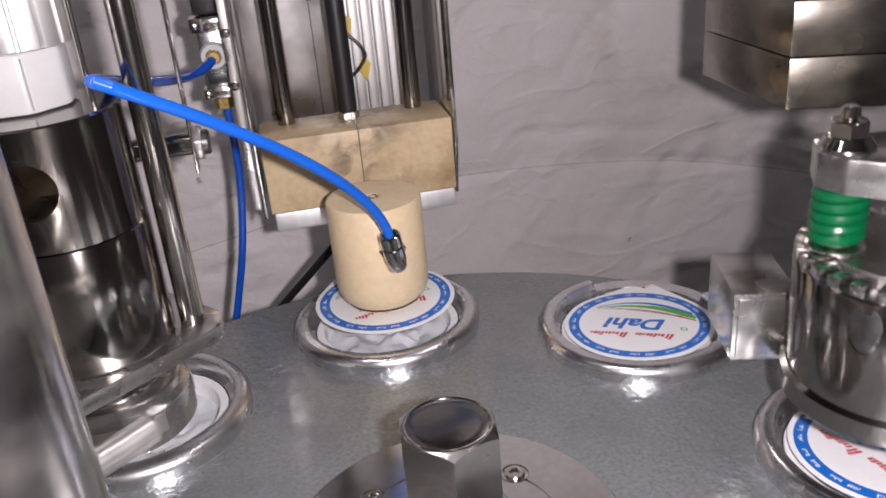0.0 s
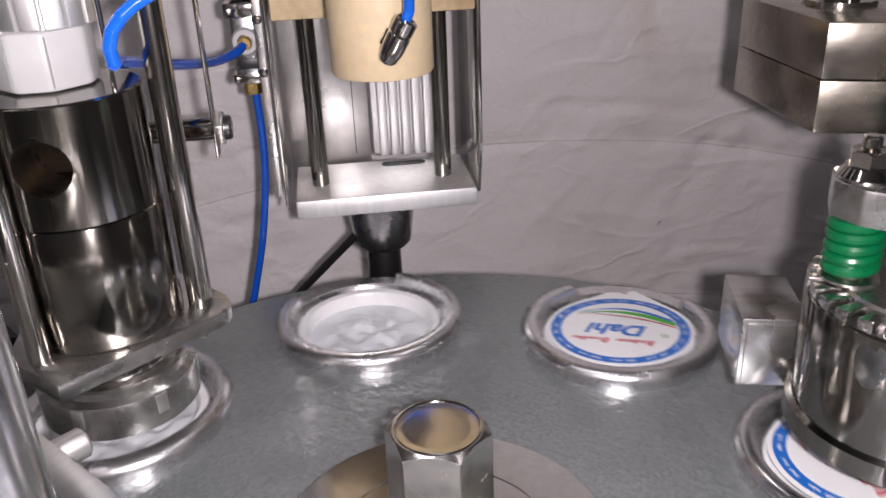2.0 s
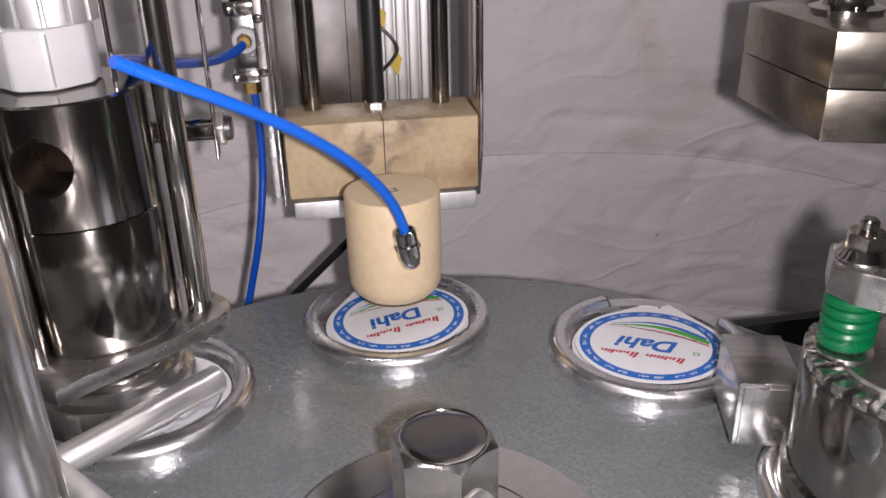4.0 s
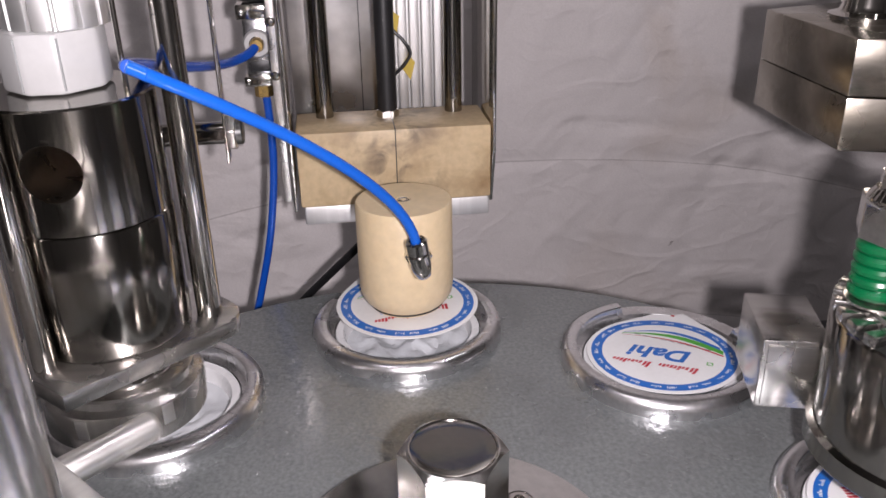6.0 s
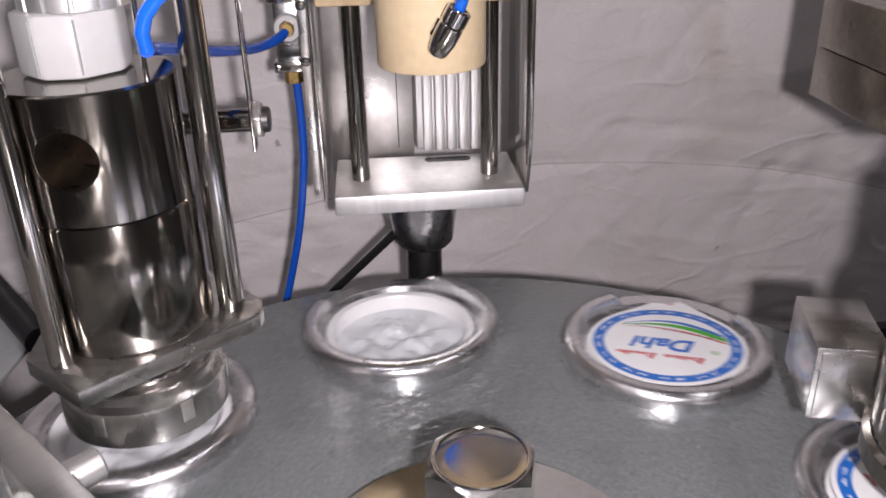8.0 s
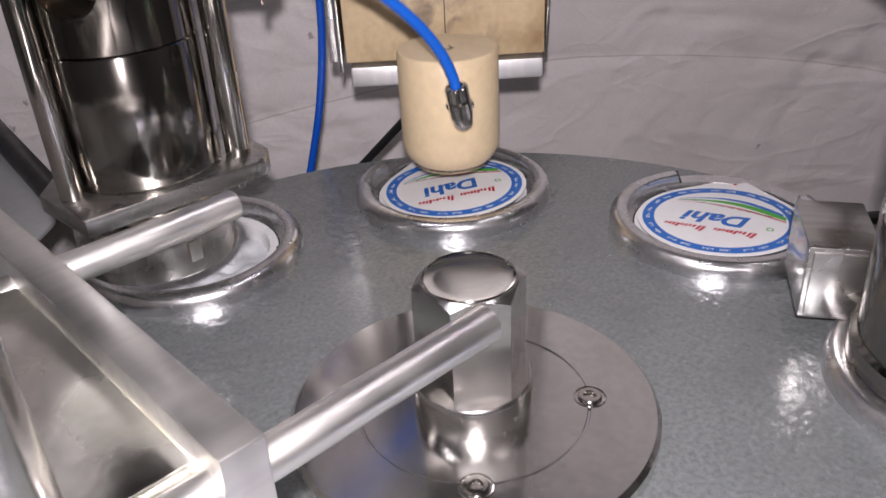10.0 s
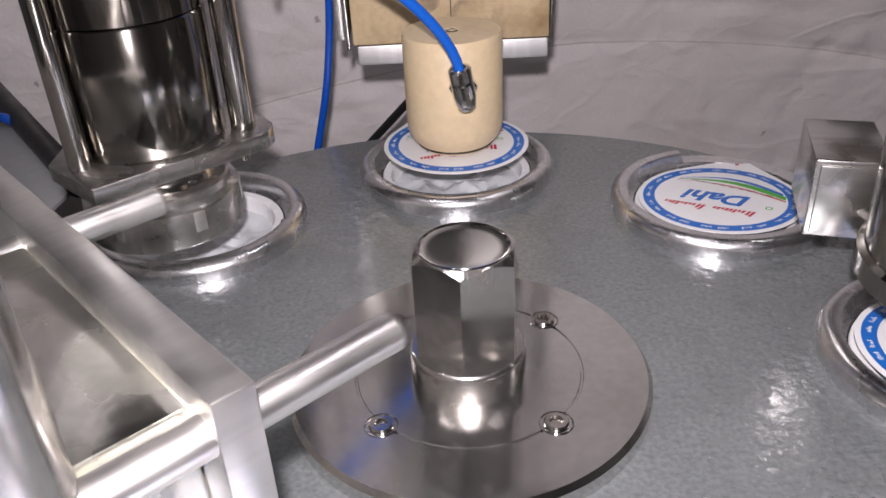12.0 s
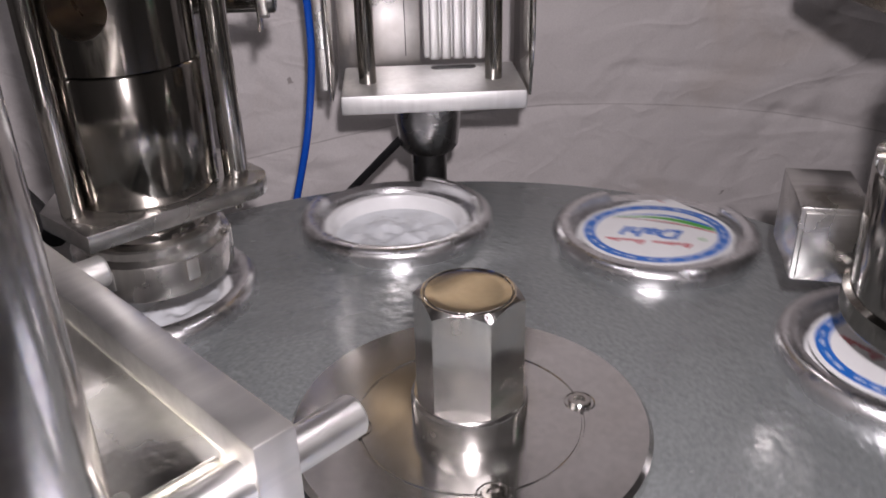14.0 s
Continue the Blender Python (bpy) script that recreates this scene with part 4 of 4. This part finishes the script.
def sealing_head():
    h = thing("sealing_head", "chrome sealing cylinder with green spring and square steel box", "machine head")
    body = part("body", lathe([(0, 0.0365), (0.0432, 0.0365), (0.0438, 0.0373), (0.0438, 0.0455), (0.0415, 0.0470), (0.0415, 0.0482), (0.0425, 0.0925), (0.0418, 0.0940), (0, 0.0940)], 96), BARREL, h, "polished sealing cylinder", m=pose(HX, HY, 0))
    for k in range(28):
        # the crown is slotted all round; the gaps between the pieces show dark
        w = radians(3.9)
        part("tooth", prism_bm([(r * math.cos(a), r * math.sin(a)) for r, a in ((0.0322, -w), (0.0424, -w), (0.0424, w), (0.0322, w))], 0.0941, 0.0985, 0.0006), BRUSHED, body, m=pose(0, 0, 0, 0, 0, 360 / 28 * k))
    part("slot_floor", lathe([(0.0318, 0.0943), (0.0415, 0.0943), (0.0415, 0.0938)], 64), DARKSTEEL, body)
    part("inner_disc", lathe([(0.0319, 0.0941), (0.0319, 0.0980), (0.0310, 0.0992), (0, 0.0992)], 64), CHROME_TURNED, body)
    # nothing is cut here: a dark patch stands for the recess's shade
    part("recess", prism_bm([(0.0058 * math.cos(t), 0.0075 * math.sin(t) * (1.5 if math.sin(t) < 0 else 1)) for t in [2 * math.pi * k / 24 for k in range(24)]], 0, 0.0010, 0.0004, Matrix.Rotation(radians(212), 4, "Z") @ Matrix(((0, 0, 1, 0.0414), (1, 0, 0, 0), (0, 1, 0, 0.0845), (0, 0, 0, 1)))), DARKSTEEL, body, "dark patch standing in for a shaded round recess")
    for k, (x, y) in enumerate(((-0.0255, 0.0125), (0.0255, -0.0125))):
        pt = []
        for i in range(5 * 20 + 1):
            a = 2 * math.pi * i / 20
            pt.append((0.0081 * math.cos(a), 0.0081 * math.sin(a), 0.1015 + 0.0215 * i / 100))
        part("spring", tube_bm(pt, 0.0024, 10), SPRING, h, "green painted coil spring", m=pose(HX + x, HY + y, 0))
        part("guide_pin", lathe([(0.0108, 0.0992), (0.0108, 0.1002), (0.0064, 0.1010), (0.0064, 0.1245)], 32), CHROME_TURNED, h, m=pose(HX + x, HY + y, 0))
        part("washer", lathe([(0.0100, 0.1386), (0.0100, 0.1396), (0.0076, 0.1430), (0, 0.1430)], 32), CHROME, h, m=pose(HX + x, HY + y, 0))
        part("cap_nut", hex_nut_bm(0.0072, 0.1430, 0.1490), CHROME, h, m=pose(HX + x, HY + y, 0))
        part("stud", rod_bm(0.0034, 0.1490, 0.154, 0.001, 20), CHROME, h, m=pose(HX + x, HY + y, 0))
    part("pressure_plate", prism_bm([(-0.0375, 0.0125), (-0.0335, 0.0010), (-0.010, -0.0225), (0.030, -0.028), (0.0375, -0.0125), (0.0335, 0.0), (0.010, 0.0225), (-0.030, 0.026)], 0.1247, 0.1385, 0.001), BRUSHED, h, m=pose(HX, HY, 0))
    # square box on the side
    bx = part("square_box", box_bm(0, 0.0270, 0, 0.042, 0.0365, 0.0690, 0.0009), BRUSHED, h, "square polished steel box", m=pose(0.1335, 0.0385, 0, 0, 0, -15))
    part("box_face", box_bm(0.0020, 0.0250, -0.0012, 0.001, 0.0386, 0.0670, 0.0004), BRUSHED, bx, "hazy steel end face")
    part("arm", box_bm(0.022, 0.042, 0.008, 0.030, 0.044, 0.058, 0.001), BRUSHED, bx)
    part("nut_under", hex_nut_bm(0.004, 0.0320, 0.0364), CHROME, bx, m=pose(0.0215, 0.012, 0))
    return h


sealer = sealing_head()

# ---------------------------------------------------------------- pusher with two rods, in front on the left
RD = radians(42)
RDIR = Vector((math.cos(RD), math.sin(RD), 0))
RNOR = Vector((-math.sin(RD), math.cos(RD), 0))
ROD_Z = 0.088
PLATE_O = Vector((-0.0480, -0.1102, 0))      # where the near rod leaves the plate
ROD_GAP = 0.108


def pusher():
    p = thing("pusher_plate", "polished steel mounting plate carrying two sliding rods", "plate", m=Matrix.Translation(PLATE_O) @ pose(0, 0, 0, 0, 0, 42))
    part("plate", box_bm(-0.0105, 0.0, -0.0056, 0.30, 0.010, 0.0995, 0.0009), SATIN, p)
    body = part("cylinder_body", box_bm(-0.150, -0.0107, 0.0060, ROD_GAP - 0.006, 0.012, 0.0925, 0.0012), HAZY, p, "hazy polished guided cylinder body")
    part("top_cover", box_bm(-0.140, -0.034, 0.016, ROD_GAP - 0.016, 0.0925, 0.0938, 0.0005), HAZY, body)
    part("column", rod_bm(0.014, 0.0940, 0.45, 0.001, 48), HUBMET, p, "bright steel column", m=pose(-0.0493, 0.003, 0))
    r = thing("pusher_rods", "pair of bright steel rods sliding out over the turntable", "rod")
    for y, tip in ((0.0, 0.0), (ROD_GAP, -0.007)):
        part("rod", rod_bm(0.0049, -0.19, tip, 0.0008, 36, pose(0, y, 0, 0, 90, 0)), SATIN, r)
    return p, r


pusher_plate, pusher_rods = pusher()


def side_guard():
    g = thing("side_guard", "pale grey sheet guard with a black edge beside the machine", "guard")
    part("sheet", prism_bm([(-0.240, 0.230), (-0.395, 0.440), (-0.70, 0.440), (-0.70, -0.1), (-0.27, -0.1)], -0.020, -0.017, 0.0005), GREYSHEET, g)
    part("edge_trim", tube_bm([(-0.2330, 0.222, -0.013), (-0.388, 0.432, -0.013)], 0.0085, 12), BLACK, g)
    # black panel put in for the shade in the gap beyond the table's edge
    d = thing("dark_gap_panel", "black panel standing in for the dark gap behind the turntable", "rail")
    part("rail", box_bm(-0.01, 0.40, 0.0, 0.010, -0.22, 0.0, 0.001), BLACK, d, m=pose(0.2448, 0.2769, -0.082, 0, 0, 2.5))
    b = thing("machine_base", "steel machine cabinet under the turntable", "cabinet")
    part("cabinet", box_bm(-0.21, 0.21, -0.21, 0.20, -0.9, -0.12, 0.004), BRUSHED, b)
    part("spindle", rod_bm(0.05, -0.12, -0.012, 0.001, 48), CASTGREY, b)
    part("deck", prism_bm([(0.12, 0.140), (0.190, 0.212), (0.204, 0.212), (0.300, 0.116), (0.300, -0.15), (0.12, -0.15)], -0.12, -0.030, 0.0015), BRUSHED, b, "bevelled steel deck below the turntable")


side_guard()


# ---------------------------------------------------------------- what moves
def interp(rows, t):
    for (a, x), (b, y) in zip(rows, rows[1:]):
        if a <= t <= b:
            return x + (y - x) * (t - a) / (b - a)
    return rows[0][1] if t < rows[0][0] else rows[-1][1]


# one machine cycle takes 3 s; phase 0 is the clip's start
LIFT = [(0.0, 0.061), (0.95, 0.0615), (1.0, 0.0635), (1.1, 0.074), (1.2, 0.092), (1.3, 0.109), (1.4, 0.124), (1.5, 0.131), (1.6, 0.139), (1.7, 0.156),
        (1.8, 0.1675), (1.9, 0.169), (2.15, 0.169), (2.2, 0.166), (2.3, 0.149), (2.4, 0.134), (2.5, 0.110), (2.6, 0.085), (2.7, 0.0635), (2.8, 0.061), (3.0, 0.061)]
INDEX = [(0.0, 0), (1.33, 0), (1.4, 2.5), (1.5, 8), (1.6, 14), (1.7, 20.5), (1.8, 27.5), (1.9, 34), (2.0, 40), (2.1, 43.4), (2.2, 44.7), (2.3, 45), (3.0, 45)]
PRESS = [(0.0, 0), (0.06, 0), (0.16, 0.55), (0.25, 1), (1.08, 1), (1.2, 0.6), (1.3, 0.15), (1.36, 0), (3.0, 0)]
PUSH = [(0.0, 0.42), (0.1, 0.66), (0.2, 0.88), (0.3, 1), (1.08, 1), (1.2, 0.45), (1.3, 0.08), (1.36, 0), (2.8, 0), (2.9, 0.18), (3.0, 0.42)]


def lift(t):
    return interp(LIFT, t % 3.0 if t < 14.0 else t - 12)


def tilt(z):
    s = min(1, max(0, (z - 0.092) / 0.060))
    return 180 * s * s * (3 - 2 * s)


def turned(t):
    t *= 0.9968     # the table runs a touch slow
    return 45 * int(t // 3) + interp(INDEX, t % 3.0)


STEPS = [i / 10 for i in range(141)]


def lid_on_head(t, gap=0.0):
    z = lift(t)
    return pose(PX, PY, z) @ pose(0, 0, 0, 0, tilt(z), 0) @ pose(0, 0, -0.0436 - gap) @ pose(0, 0, 0, 0, 0, 197)


def lid_on_table(angle, z):
    """angle: of its cup, in degrees from +x."""
    return pose(0, 0, 0, 0, 0, angle) @ pose(R_ST, 0, z) @ pose(0, 0, 0, 0, 0, 107) @ pose(-0.0006, 0.0008, 0, 2.2, 1.6, 0)


def hose_rows():
    rows = [[] for _ in range(HOSE_N)]
    for t in STEPS:
        z = lift(t)
        s = min(1, max(0, (z - 0.075) / 0.062))
        lean = radians(-9 + 37 * min(1, max(0, (z - 0.075) / 0.055)))
        up = Vector((math.sin(lean), -0.15, math.cos(lean))).normalized()
        end = Vector((PX + 0.0045, PY - 0.0355, z)) + up * 0.010
        start = ANCHOR
        way = Vector((0.85 - 0.97 * s, -0.22 - 0.13 * s, -0.40 + 1.15 * s)).normalized()
        lo, hi = 0.01, 0.6
        for _ in range(26):
            k = (lo + hi) / 2
            pts = bezier(start, start + way * k * (0.40 + 0.60 * s), end + up * k, end, 80)
            ln = sum((b - a).length for a, b in zip(pts, pts[1:]))
            if ln > HOSE_LEN:
                hi = k
            else:
                lo = k
        # equal steps along it
        out, acc, i = [pts[-1]], 0.0, len(pts) - 1
        pts = pts[::-1]
        want, cur = hose_seg, pts[0]
        for a, b in zip(pts, pts[1:]):
            d = (b - a).length
            while acc + d >= want and len(out) <= HOSE_N:
                out.append(a + (b - a) * ((want - acc) / d))
                want += hose_seg
            acc += d
        while len(out) <= HOSE_N:
            out.append(pts[-1] + (pts[-1] - pts[-3]).normalized() * 0.0006)
        for k in range(HOSE_N):
            a, b = out[k], out[k + 1]
            rows[k].append((t, Matrix.Translation(a) @ (b - a).to_track_quat("Z", "Y").to_matrix().to_4x4()))
    return rows


def motions():
    walk(placer, [(t, pose(PX, PY, lift(t))) for t in STEPS])
    walk(suction_head, [(t, pose(0, 0, 0, 0, tilt(lift(t)), 0)) for t in STEPS])
    walk(elbow, [(t, pose(0.0045, -0.0355, 0, 8, -9 + 37 * min(1, max(0, (lift(t) - 0.075) / 0.055)), 0)) for t in STEPS])
    walk(table, [(t, pose(0, 0, 0, 0, 0, -turned(t))) for t in STEPS])
    for k, c in enumerate(cups):
        walk(c, [(t, pose(0, 0, 0, 0, 0, -turned(t) + 45 * k) @ pose(R_ST, 0, -0.0034)) for t in STEPS])
    walk(sealer, [(t, pose(0, 0, HEAD_DOWN * interp(PRESS, t % 3.0))) for t in STEPS])
    walk(pusher_rods, [(t, Matrix.Translation(PLATE_O + RDIR * (0.0192 + 0.0485 * interp(PUSH, t % 3.0))) @ pose(0, 0, ROD_Z, 0, 0, 42)) for t in STEPS])
    # lids: station angle at the start, or the cycle in which the head brings it
    low = 0.0050
    for lid, a in zip(lids[:2], (45, 0)):
        # the second one drops away behind the camera, so it never returns to view
        away = [(8.5, 0.0), (9.1, 0.10), (9.7, 1.0)] if a == 0 else [(0, 0.0), (14, 0.0)]
        walk(lid, [(t, pose(-0.35 * interp(away, t), -0.35 * interp(away, t), (0.3 * interp(away, t) if interp(away, t) < 0.2 else -0.9 * interp(away, t))) @ lid_on_table(a - turned(min(t, 10.0) if a == 0 else t), low)) for t in STEPS])
    drops = (0.42, 3.45, 6.42, 9.47, 12.55)
    for k, lid in enumerate(lids[2:]):
        rows = []
        base = 3 * k
        for t in STEPS:
            if t < base - 1.0:
                rows.append((t, pose(PX, PY, BLOCK_HIGH + 0.0436 + 0.0006 * k) @ pose(0, 0, 0, 0, 180, 0) @ pose(0, 0, 0, 0, 0, 197)))
            elif t < drops[k]:
                rows.append((t, lid_on_head(t)))
            else:
                rows.append((t, lid_on_table(90 - (turned(t) - 45 * k), low)))
        walk(lid, rows)
    for piece, rows in zip(hose_pieces, hose_rows()):
        walk(piece, rows)
    sway = [(0, -0.002, -0.013), (0.5, 0.001, -0.011), (1, 0.003, 0.003), (1.5, 0.0035, 0.0155), (2, -0.002, 0.0155), (2.5, 0.0, 0.0125), (3, 0.003, 0.004), (5.5, 0.0, 0.0105), (6, 0.003, 0.004),
            (6.5, 0.005, 0.002), (7, 0.003, -0.004), (7.5, 0.004, -0.008), (8, 0.007, -0.007), (8.5, 0.007, -0.009), (9, 0.012, -0.010), (11.5, 0.010, -0.011), (12.5, 0.008, -0.016), (13.5, 0.007, -0.022), (14, 0.006, -0.021)]
    walk(cloth, [(t, pose(x, CLOTH_Y, z)) for t, x, z in sway])


motions()
